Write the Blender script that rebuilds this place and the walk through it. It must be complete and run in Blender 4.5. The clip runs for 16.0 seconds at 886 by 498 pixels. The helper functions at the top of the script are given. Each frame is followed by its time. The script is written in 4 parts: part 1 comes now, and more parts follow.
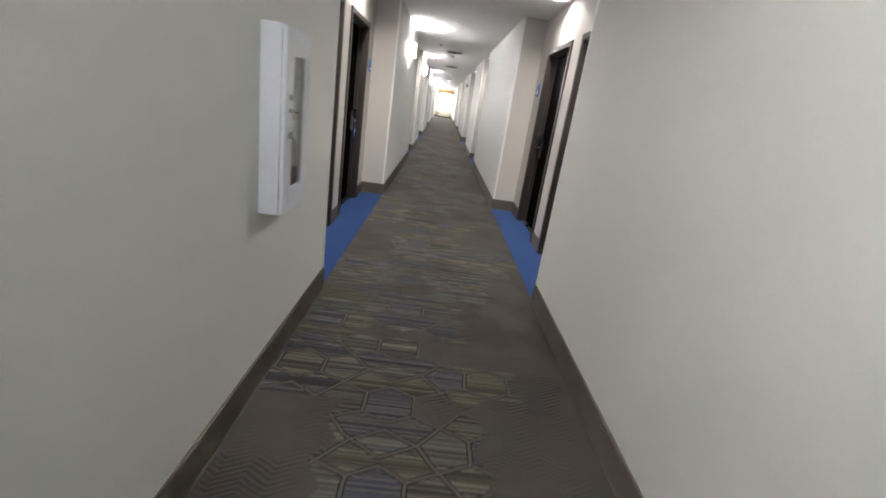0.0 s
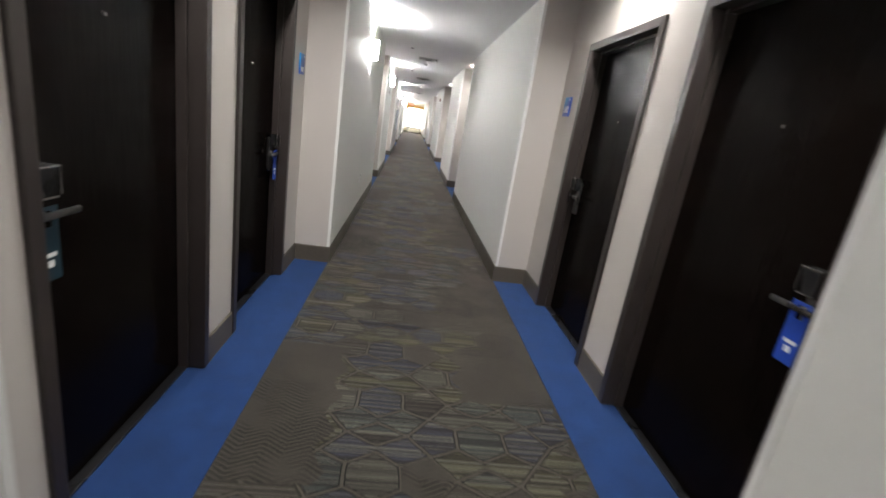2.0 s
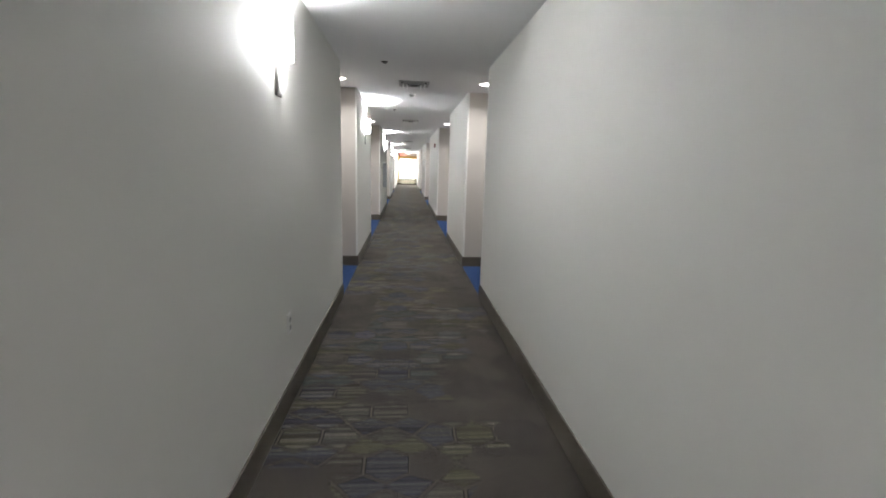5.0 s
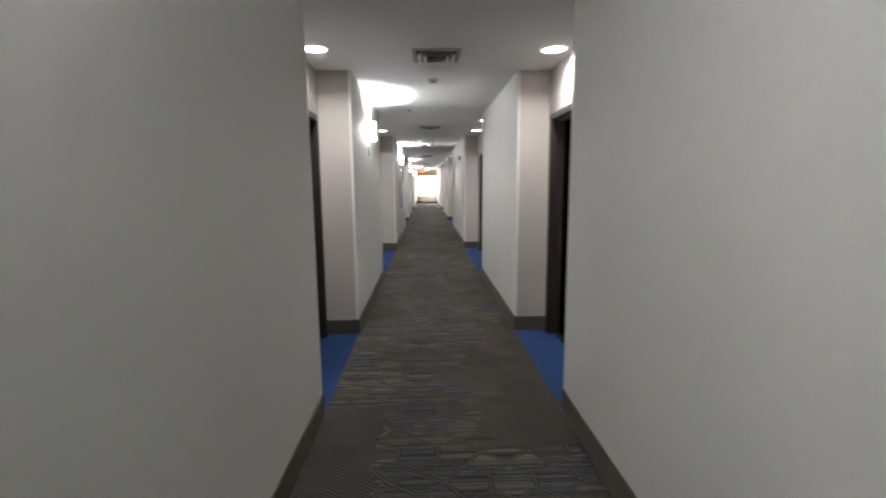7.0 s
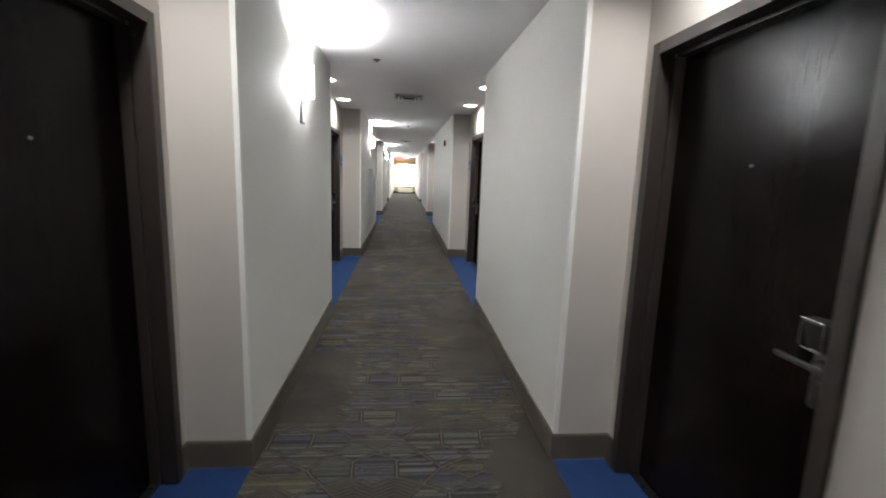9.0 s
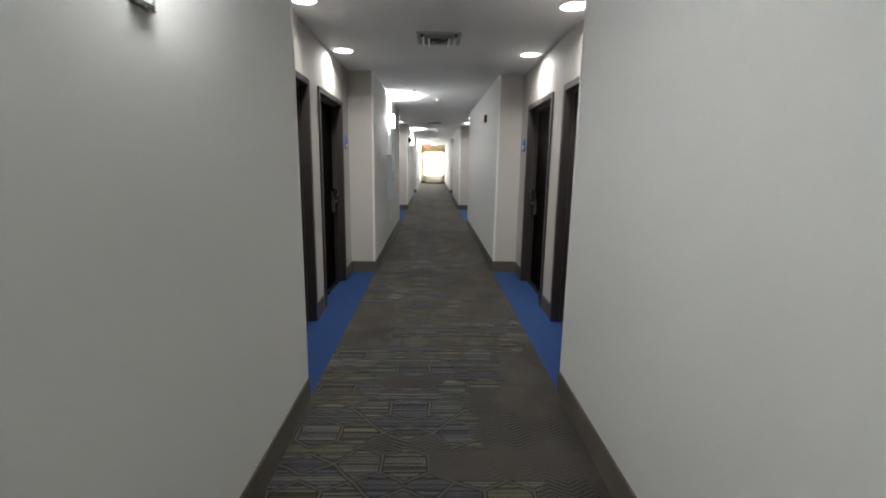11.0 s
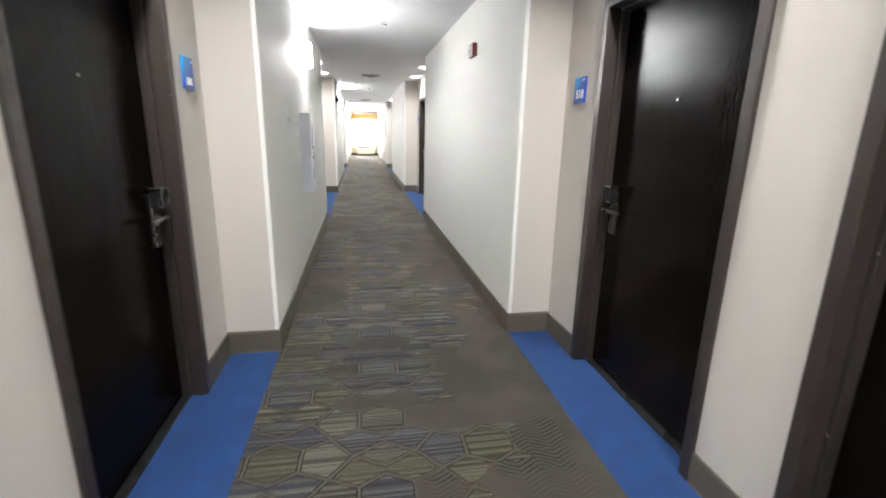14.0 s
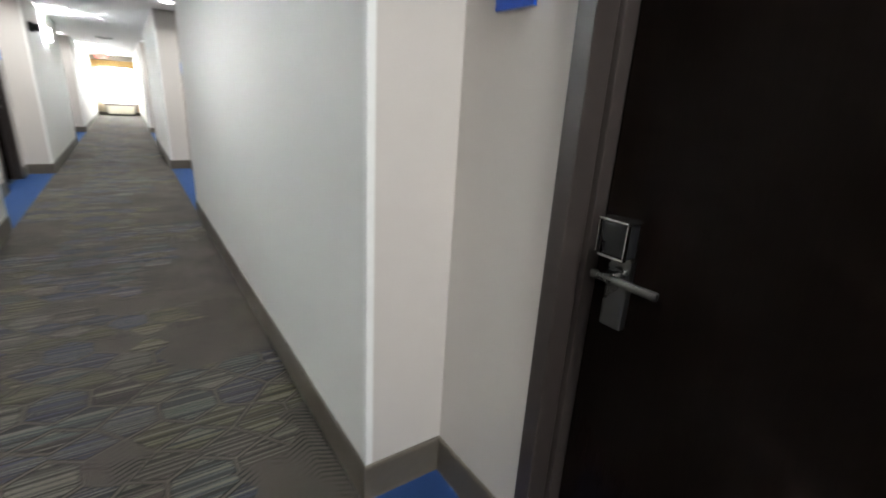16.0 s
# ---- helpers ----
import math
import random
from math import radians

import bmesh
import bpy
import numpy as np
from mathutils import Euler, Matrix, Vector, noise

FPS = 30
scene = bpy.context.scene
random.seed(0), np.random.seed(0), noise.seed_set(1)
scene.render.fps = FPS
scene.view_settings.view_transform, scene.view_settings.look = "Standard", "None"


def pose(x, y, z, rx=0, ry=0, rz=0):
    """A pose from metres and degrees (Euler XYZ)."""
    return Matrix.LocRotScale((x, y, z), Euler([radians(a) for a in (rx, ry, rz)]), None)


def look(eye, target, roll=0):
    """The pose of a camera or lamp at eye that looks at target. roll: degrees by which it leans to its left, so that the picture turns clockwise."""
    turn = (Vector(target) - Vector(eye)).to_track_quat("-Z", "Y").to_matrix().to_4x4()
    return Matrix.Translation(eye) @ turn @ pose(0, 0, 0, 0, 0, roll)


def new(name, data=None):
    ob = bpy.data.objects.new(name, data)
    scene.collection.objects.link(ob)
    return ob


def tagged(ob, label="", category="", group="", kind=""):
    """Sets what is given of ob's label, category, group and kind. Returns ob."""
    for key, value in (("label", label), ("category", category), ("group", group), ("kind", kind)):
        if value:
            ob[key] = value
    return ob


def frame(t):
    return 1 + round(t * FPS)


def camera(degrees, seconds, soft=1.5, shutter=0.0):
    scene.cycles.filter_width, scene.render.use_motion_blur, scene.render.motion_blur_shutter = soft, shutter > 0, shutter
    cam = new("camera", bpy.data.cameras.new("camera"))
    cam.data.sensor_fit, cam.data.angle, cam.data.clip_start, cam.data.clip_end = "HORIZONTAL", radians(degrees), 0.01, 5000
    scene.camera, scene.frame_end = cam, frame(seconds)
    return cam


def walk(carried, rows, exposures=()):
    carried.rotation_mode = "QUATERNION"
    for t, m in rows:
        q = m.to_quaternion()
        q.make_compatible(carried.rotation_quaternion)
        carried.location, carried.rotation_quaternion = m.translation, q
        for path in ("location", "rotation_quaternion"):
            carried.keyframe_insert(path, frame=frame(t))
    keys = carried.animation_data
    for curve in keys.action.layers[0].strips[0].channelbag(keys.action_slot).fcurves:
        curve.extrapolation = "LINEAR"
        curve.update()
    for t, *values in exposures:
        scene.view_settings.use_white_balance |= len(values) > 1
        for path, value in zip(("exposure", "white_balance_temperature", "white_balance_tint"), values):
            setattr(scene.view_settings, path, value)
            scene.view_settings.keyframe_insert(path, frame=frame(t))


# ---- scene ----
cam = camera(88.5, 16.0, soft=1.75, shutter=0.4)
PATH = [
    (0, (-0.127, -0.323, 1.347), (-0.045, 1.579, 0.736), 8.4),
    (0.5, (-0.133, 0.263, 1.347), (0.036, 2.152, 0.712), 9.0),
    (1, (-0.125, 0.809, 1.36), (0.117, 2.693, 0.734), 9.6),
    (1.5, (-0.18, 1.39, 1.39), (0.093, 3.293, 0.839), 9.1),
    (2, (-0.214, 1.972, 1.386), (-0.007, 3.888, 0.85), 8.8),
    (2.5, (-0.246, 2.559, 1.363), (-0.004, 4.459, 0.787), 11.2),
    (3, (-0.151, 3.046, 1.386), (0.15, 4.93, 0.786), 8.4),
    (3.5, (-0.16, 3.636, 1.376), (0.066, 5.502, 0.692), 7.1),
    (4, (-0.141, 4.239, 1.377), (0.122, 6.126, 0.77), 5.3),
    (4.5, (-0.122, 4.86, 1.419), (0.065, 6.803, 0.986), 2.6),
    (6.8, (-0.116, 7.517, 1.481), (0.045, 9.491, 1.203), -0.3),
    (7, (-0.131, 7.72, 1.47), (-0.058, 9.698, 1.184), -0.5),
    (7.5, (-0.206, 8.251, 1.474), (-0.486, 10.211, 1.191), -1.9),
    (8, (-0.293, 8.803, 1.462), (-0.642, 10.752, 1.182), -1.5),
    (8.5, (-0.168, 9.32, 1.474), (-0.108, 11.295, 1.164), 1.6),
    (8.7, (-0.109, 9.573, 1.491), (0.076, 11.538, 1.17), 2.1),
    (10.8, (-0.015, 11.891, 1.431), (0.022, 13.861, 1.087), 0.4),
    (11, (-0.076, 12.108, 1.436), (-0.025, 14.072, 1.059), 0.9),
    (11.5, (-0.095, 12.647, 1.403), (-0.092, 14.6, 0.972), -1.4),
    (12, (-0.136, 13.118, 1.395), (-0.082, 15.073, 0.976), 0.6),
    (12.5, (-0.216, 13.583, 1.398), (-0.126, 15.534, 0.967), 1.4),
    (13, (-0.216, 14.1, 1.394), (-0.114, 16.046, 0.946), 0.8),
    (13.5, (-0.242, 14.582, 1.353), (-0.035, 16.514, 0.881), 1.6),
    (14, (-0.266, 15.104, 1.386), (0.08, 17.01, 0.89), 1.2),
    (14.5, (-0.191, 15.582, 1.395), (0.311, 17.447, 0.875), 1.2),
    (15, (-0.152, 16.025, 1.354), (0.516, 17.823, 0.787), 3.6),
    (15.5, (-0.056, 16.453, 1.398), (0.791, 18.173, 0.828), 3.6),
    (16, (0.215, 16.849, 1.342), (1.297, 18.417, 0.731), 3.3),
]
EXPOSURES = [
    (0.0, 0.85, 6650, 11.5), (0.5, 0.78, 6640, 12), (1.0, 0.75, 6640, 12), (1.5, 0.62, 6660, 12.5), (2.0, 0.77, 6580, 11),
    (2.5, 1.38, 6500, 10), (3.0, 1.38, 6500, 10), (3.5, 1.4, 6450, 10), (4.0, 1.26, 6400, 8), (4.5, 0.76, 6450, 9),
    (7.0, 0.12, 6550, 11.5), (7.5, 0.18, 6650, 12), (8.0, 0.47, 6600, 11.5), (8.5, 0.32, 6500, 10), (11.0, 0.04, 6420, 8),
    (11.5, -0.07, 6450, 9), (12.0, -0.17, 6500, 12), (12.5, 0.4, 6500, 13), (13.0, 0.93, 6550, 11), (13.5, 1.35, 6500, 10),
    (14.0, 1.3, 6450, 9), (14.5, 1.28, 6400, 8), (15.0, 1.35, 6350, 7), (15.5, 1.14, 6280, 7), (16.0, 0.9, 6300, 7),
]
walk(cam, [(t, look(eye, target, roll)) for t, eye, target, roll in PATH], EXPOSURES)

# ---- light ----
SCONCE_POWER = 580.0
DOWNLIGHT_POWER = 10.8
world = bpy.data.worlds.new("world")
scene.world = world
world.use_nodes = True
sky = world.node_tree.nodes.new("ShaderNodeTexSky")
sky.sky_type, sky.sun_disc, sky.sun_elevation, sky.sun_rotation = "NISHITA", False, radians(38), radians(200)
world.node_tree.links.new(sky.outputs[0], world.node_tree.nodes["Background"].inputs[0])
world.node_tree.nodes["Background"].inputs[1].default_value = 0.12

# ---- plan, in metres: y runs along the corridor ----
L, R = -0.808, 0.745            # faces of the narrow stretches
LA, RA = -1.115, 1.045         # faces of the door recesses
H = 2.5                       # ceiling
BASE = 0.147                  # baseboard height
START, END = -3.2, 42.6
WALL = 0.16
# recesses of the two sides: near end, far end
RECESSES_LEFT = [(2.65, 5.99), (10.48, 12.095), (14.66, 17.925), (22.36, 25.85), (30.3, 33.5)]
RECESSES_RIGHT = [(2.858, 6.03), (10.47, 12.105), (14.76, 18.005), (22.52, 26.0), (30.3, 33.5)]


# ---- materials ----
def nodes_of(name):
    m = bpy.data.materials.new(name)
    m.use_nodes = True
    t = m.node_tree
    return m, t.nodes, t.links, t.nodes["Principled BSDF"]


def link(links, a, b):
    links.new(a, b)


def shade(name, color, rough=0.5, metal=0.0, grain=60.0, stain=2.5, vary=0.06, bump=0.1, stretch=(1, 1, 1), depth=0.002, coat=0.0, spec=0.5):
    """A surface with fine grain and broad unevenness, at real size."""
    m, n, k, b = nodes_of(name)
    co = n.new("ShaderNodeTexCoord")
    mp = n.new("ShaderNodeMapping")
    mp.inputs["Scale"].default_value = stretch
    k.new(co.outputs["Object"], mp.inputs["Vector"])
    fine, broad = n.new("ShaderNodeTexNoise"), n.new("ShaderNodeTexNoise")
    fine.inputs["Scale"].default_value, fine.inputs["Detail"].default_value = grain, 3
    broad.inputs["Scale"].default_value, broad.inputs["Detail"].default_value = stain, 4
    k.new(mp.outputs[0], fine.inputs["Vector"])
    k.new(mp.outputs[0], broad.inputs["Vector"])
    add = n.new("ShaderNodeMath")
    add.operation = "ADD"
    k.new(fine.outputs[0], add.inputs[0])
    k.new(broad.outputs[0], add.inputs[1])
    ramp = n.new("ShaderNodeMapRange")
    ramp.inputs["From Min"].default_value, ramp.inputs["From Max"].default_value = 0.6, 1.4
    ramp.inputs["To Min"].default_value, ramp.inputs["To Max"].default_value = 1 - vary, 1 + vary
    k.new(add.outputs[0], ramp.inputs["Value"])
    mul = n.new("ShaderNodeVectorMath")
    mul.operation = "SCALE"
    mul.inputs[0].default_value = color
    k.new(ramp.outputs[0], mul.inputs["Scale"])
    k.new(mul.outputs[0], b.inputs["Base Color"])
    rr = n.new("ShaderNodeMapRange")
    rr.inputs["From Min"].default_value, rr.inputs["From Max"].default_value = 0.3, 0.7
    rr.inputs["To Min"].default_value, rr.inputs["To Max"].default_value = max(0.02, rough - 0.06), min(1, rough + 0.06)
    k.new(broad.outputs[0], rr.inputs["Value"])
    k.new(rr.outputs[0], b.inputs["Roughness"])
    b.inputs["Metallic"].default_value = metal
    b.inputs["Coat Weight"].default_value = coat
    b.inputs["Specular IOR Level"].default_value = spec
    if bump:
        bp = n.new("ShaderNodeBump")
        bp.inputs["Strength"].default_value, bp.inputs["Distance"].default_value = bump, depth
        k.new(fine.outputs[0], bp.inputs["Height"])
        k.new(bp.outputs[0], b.inputs["Normal"])
    return m


def glow(name, color, strength):
    m, n, k, b = nodes_of(name)
    b.inputs["Base Color"].default_value = (*color, 1)
    b.inputs["Emission Color"].default_value = (*color, 1)
    b.inputs["Emission Strength"].default_value = strength
    return m


def hex_carpet():
    """Patterned broadloom: stretched hexagons of striped yarn, outlined, with plain and zigzag fields."""
    m, n, k, b = nodes_of("patterned_carpet")

    def math(op, a, c=None, d=None):
        x = n.new("ShaderNodeMath")
        x.operation = op
        for i, v in enumerate((a, c, d)):
            if v is None:
                continue
            if isinstance(v, (int, float)):
                x.inputs[i].default_value = v
            else:
                k.new(v, x.inputs[i])
        return x.outputs[0]

    def mix(f, a, c):
        x = n.new("ShaderNodeMix")
        x.data_type = "RGBA"
        if isinstance(f, (int, float)):
            x.inputs[0].default_value = f
        else:
            k.new(f, x.inputs[0])
        for i, v in ((6, a), (7, c)):
            if isinstance(v, tuple):
                x.inputs[i].default_value = (*v, 1)
            else:
                k.new(v, x.inputs[i])
        return x.outputs[2]

    co = n.new("ShaderNodeTexCoord")
    wob = n.new("ShaderNodeTexNoise")
    wob.inputs["Scale"].default_value = 7
    k.new(co.outputs["Object"], wob.inputs["Vector"])
    sep = n.new("ShaderNodeSeparateXYZ")
    k.new(co.outputs["Object"], sep.inputs[0])
    PX, PY, REPEAT = 0.475, 0.505, 3.03      # pitch of columns, of hexagons in a column, and of the whole design
    wx = math("MULTIPLY", math("SUBTRACT", wob.outputs[0], 0.5), 0.022)
    x = math("ADD", sep.outputs[0], wx)
    y = math("ADD", sep.outputs[1], wx)
    p = math("FLOORED_MODULO", math("SUBTRACT", y, 3.47), REPEAT)
    u = math("DIVIDE", math("ADD", x, 0.192), PX)
    col_i = math("ROUND", u)
    lx = math("MULTIPLY", math("SUBTRACT", u, col_i), PX)
    v = math("SUBTRACT", math("DIVIDE", p, PY), math("MULTIPLY", math("FLOORED_MODULO", col_i, 2.0), 0.5))
    row_i = math("ROUND", v)
    ly = math("MULTIPLY", math("SUBTRACT", v, row_i), PY)
    ax, ay = math("ABSOLUTE", lx), math("ABSOLUTE", ly)
    # signed distances: the hexagon, the diamond between two star nodes, the lines from node to node
    d_hex = math("SUBTRACT", math("MAXIMUM", ax, math("ADD", math("MULTIPLY", ax, 0.5), math("MULTIPLY", ay, 0.866))), 0.113)
    d_dia = math("MULTIPLY", math("SUBTRACT", math("ADD", math("DIVIDE", ax, 0.137), math("DIVIDE", math("SUBTRACT", PY / 2, ay), 0.078)), 1.0), 0.0678)
    d_link = math("DIVIDE", math("ADD", math("MULTIPLY", math("SUBTRACT", ax, 0.137), 1.25), math("SUBTRACT", ay, PY / 2)), 1.6)
    d_arm = math("DIVIDE", math("SUBTRACT", math("SUBTRACT", ay, 0.066), math("MULTIPLY", math("SUBTRACT", ax, 0.113), 0.48)), 1.11)
    d_arm = math("ADD", math("ABSOLUTE", d_arm), math("MULTIPLY", math("MAXIMUM", math("SUBTRACT", 0.113, ax), 0.0), 9.0))
    in_hex, in_dia, outer = math("LESS_THAN", d_hex, 0.0), math("LESS_THAN", d_dia, 0.0), math("GREATER_THAN", d_link, 0.0)
    # each point goes to the hexagon whose ring it lies in, and to one side of it
    own_col = math("ADD", col_i, math("MULTIPLY", outer, math("SIGN", lx)))
    own_v = math("SUBTRACT", math("DIVIDE", p, PY), math("MULTIPLY", math("FLOORED_MODULO", own_col, 2.0), 0.5))
    row_w = math("FLOORED_MODULO", math("ROUND", own_v), 6.0)
    ring = math("SUBTRACT", 1.0, math("MAXIMUM", in_hex, in_dia))
    middle = math("MAXIMUM", outer, math("LESS_THAN", math("SUBTRACT", ay, 0.066), math("MULTIPLY", math("SUBTRACT", ax, 0.113), 0.48)))
    side = math("MULTIPLY", math("MULTIPLY", math("SIGN", lx), math("SUBTRACT", 1.0, math("MULTIPLY", outer, 2.0))), middle)
    level = math("MULTIPLY", math("SIGN", ly), math("SUBTRACT", 1.0, middle))
    region = math("ADD", math("ADD", in_hex, math("MULTIPLY", in_dia, 2.0)), math("MULTIPLY", ring, math("ADD", math("MULTIPLY", side, 11.0), math("MULTIPLY", level, 23.0))))
    comb = n.new("ShaderNodeCombineXYZ")
    k.new(own_col, comb.inputs[0])
    k.new(row_w, comb.inputs[1])
    k.new(region, comb.inputs[2])
    rnd = n.new("ShaderNodeTexWhiteNoise")
    rnd.noise_dimensions = "3D"
    k.new(comb.outputs[0], rnd.inputs["Vector"])
    rsep = n.new("ShaderNodeSeparateColor")
    k.new(rnd.outputs["Color"], rsep.inputs[0])
    r1, r2, r3 = rsep.outputs[0], rsep.outputs[1], rsep.outputs[2]

    def yarn(freq, detail, shift):
        """Bands of yarn that run across the corridor, broken at each cell."""
        w = n.new("ShaderNodeCombineXYZ")
        k.new(math("MULTIPLY", r3, 17.0 + shift), w.inputs[0])
        k.new(math("MULTIPLY", sep.outputs[1], freq), w.inputs[1])
        t = n.new("ShaderNodeTexNoise")
        t.inputs["Scale"].default_value, t.inputs["Detail"].default_value = 1.0, detail
        k.new(w.outputs[0], t.inputs["Vector"])
        return t.outputs[0]
    taupe, dark, rib_c = (0.0585, 0.0508, 0.0438), (0.0140, 0.0132, 0.0130), (0.084, 0.072, 0.060)
    blue, olive, pale, teal = (0.048, 0.051, 0.074), (0.083, 0.076, 0.045), (0.098, 0.092, 0.078), (0.058, 0.068, 0.068)
    tint = mix(math("GREATER_THAN", r1, 0.36), blue, olive)
    tint = mix(math("GREATER_THAN", r1, 0.56), tint, pale)
    tint = mix(math("GREATER_THAN", r1, 0.72), tint, teal)
    tint = mix(math("GREATER_THAN", r1, 0.86), tint, (0.064, 0.054, 0.047))
    wide, thin = yarn(50.0, 1.0, 0.0), yarn(125.0, 0.0, 5.0)
    s = math("MINIMUM", math("MAXIMUM", math("MULTIPLY", math("SUBTRACT", wide, 0.40), 5.0), 0.0), 1.0)
    cellcol = mix(s, mix(0.72, tint, dark), tint)
    cellcol = mix(math("MULTIPLY", math("GREATER_THAN", thin, 0.6), 0.75), cellcol, (0.165, 0.153, 0.125))
    cellcol = mix(math("MULTIPLY", math("LESS_THAN", thin, 0.41), 0.75), cellcol, dark)
    cellcol = mix(0.15, cellcol, taupe)
    # plain fields: the design gives way on the right and, for a stretch, on the left
    def steps(stops):
        r = n.new("ShaderNodeValToRGB")
        r.color_ramp.interpolation = "CONSTANT"
        e = r.color_ramp.elements
        while len(e) < len(stops):
            e.new(0.5)
        for q, (at, val) in zip(e, stops):
            q.position, q.color = at / REPEAT, (val, val, val, 1)
        k.new(math("DIVIDE", p, REPEAT), r.inputs[0])
        return r.outputs[0]
    ragged = math("MULTIPLY", math("SUBTRACT", math("ABSOLUTE", math("SUBTRACT", math("FRACT", math("DIVIDE", p, PY / 2)), 0.5)), 0.25), 0.16)
    right_at = steps(((0.0, 0.74), (0.55, 0.22), (1.13, 0.42), (1.39, 0.02), (1.64, 0.17), (2.24, 0.40), (2.76, 0.62)))
    left_at = steps(((0.0, 0.42), (1.0, 0.99), (2.95, 0.42)))
    plain_r = math("GREATER_THAN", math("ADD", x, ragged), right_at)
    plain_l = math("GREATER_THAN", math("SUBTRACT", ragged, x), left_at)
    odd_cell = math("MULTIPLY", math("GREATER_THAN", r2, 0.93), math("SUBTRACT", 1.0, in_hex))
    plain = math("MAXIMUM", math("MAXIMUM", plain_r, plain_l), odd_cell)
    # chevrons in the plain fields
    zig = math("ABSOLUTE", math("SUBTRACT", math("FRACT", math("DIVIDE", x, 0.187)), 0.5))
    zl = math("FRACT", math("ADD", math("MULTIPLY", y, 40.0), math("MULTIPLY", zig, 4.0)))
    zf = n.new("ShaderNodeTexNoise")
    zf.inputs["Scale"].default_value = 3.0
    pv = n.new("ShaderNodeCombineXYZ")
    k.new(x, pv.inputs[0])
    k.new(p, pv.inputs[1])
    k.new(pv.outputs[0], zf.inputs["Vector"])
    zpatch = math("MINIMUM", math("MAXIMUM", math("MULTIPLY", math("SUBTRACT", zf.outputs[0], 0.40), 8.0), 0.0), 1.0)
    calm = steps(((0.0, 1.0), (0.6, 0.45), (1.05, 1.0), (1.39, 0.4), (1.6, 1.0)))
    zmask = math("MULTIPLY", math("MULTIPLY", math("LESS_THAN", zl, 0.36), math("MULTIPLY", zpatch, calm)), 1.0)
    plaincol = mix(zmask, taupe, dark)
    plaincol = mix(math("MULTIPLY", math("MULTIPLY", math("GREATER_THAN", zl, 0.8), math("MULTIPLY", zpatch, calm)), 0.6), plaincol, rib_c)
    col = mix(plain, cellcol, plaincol)
    # outlines: a taupe rib with a dark edge on either side
    edge = math("MINIMUM", math("MINIMUM", math("ABSOLUTE", d_hex), math("ABSOLUTE", d_dia)), math("MINIMUM", math("ABSOLUTE", d_link), d_arm))
    show = math("SUBTRACT", 1.0, plain)
    col = mix(math("MULTIPLY", math("LESS_THAN", edge, 0.0122), show), col, dark)
    col = mix(math("MULTIPLY", math("LESS_THAN", edge, 0.0062), show), col, rib_c)
    # pile
    pile = n.new("ShaderNodeTexNoise")
    pile.inputs["Scale"].default_value, pile.inputs["Detail"].default_value = 420, 2
    k.new(co.outputs["Object"], pile.inputs["Vector"])
    wear = n.new("ShaderNodeTexNoise")
    wear.inputs["Scale"].default_value, wear.inputs["Detail"].default_value = 1.7, 5
    k.new(co.outputs["Object"], wear.inputs["Vector"])
    amount = math("MULTIPLY", math("ADD", math("MULTIPLY", pile.outputs[0], 0.7), 0.65), math("ADD", math("MULTIPLY", wear.outputs[0], 0.4), 0.36))
    sc = n.new("ShaderNodeVectorMath")
    sc.operation = "SCALE"
    k.new(col, sc.inputs[0])
    k.new(amount, sc.inputs["Scale"])
    k.new(sc.outputs[0], b.inputs["Base Color"])
    b.inputs["Roughness"].default_value = 0.95
    b.inputs["Specular IOR Level"].default_value = 0.15
    b.inputs["Sheen Weight"].default_value, b.inputs["Sheen Roughness"].default_value = 0.5, 0.45
    tip = n.new("ShaderNodeVectorMath")
    tip.operation = "SCALE"
    tip.inputs["Scale"].default_value = 11.0
    k.new(sc.outputs[0], tip.inputs[0])
    k.new(tip.outputs[0], b.inputs["Sheen Tint"])
    bp = n.new("ShaderNodeBump")
    bp.inputs["Strength"].default_value, bp.inputs["Distance"].default_value = 0.5, 0.004
    k.new(pile.outputs[0], bp.inputs["Height"])
    k.new(bp.outputs[0], b.inputs["Normal"])
    return m


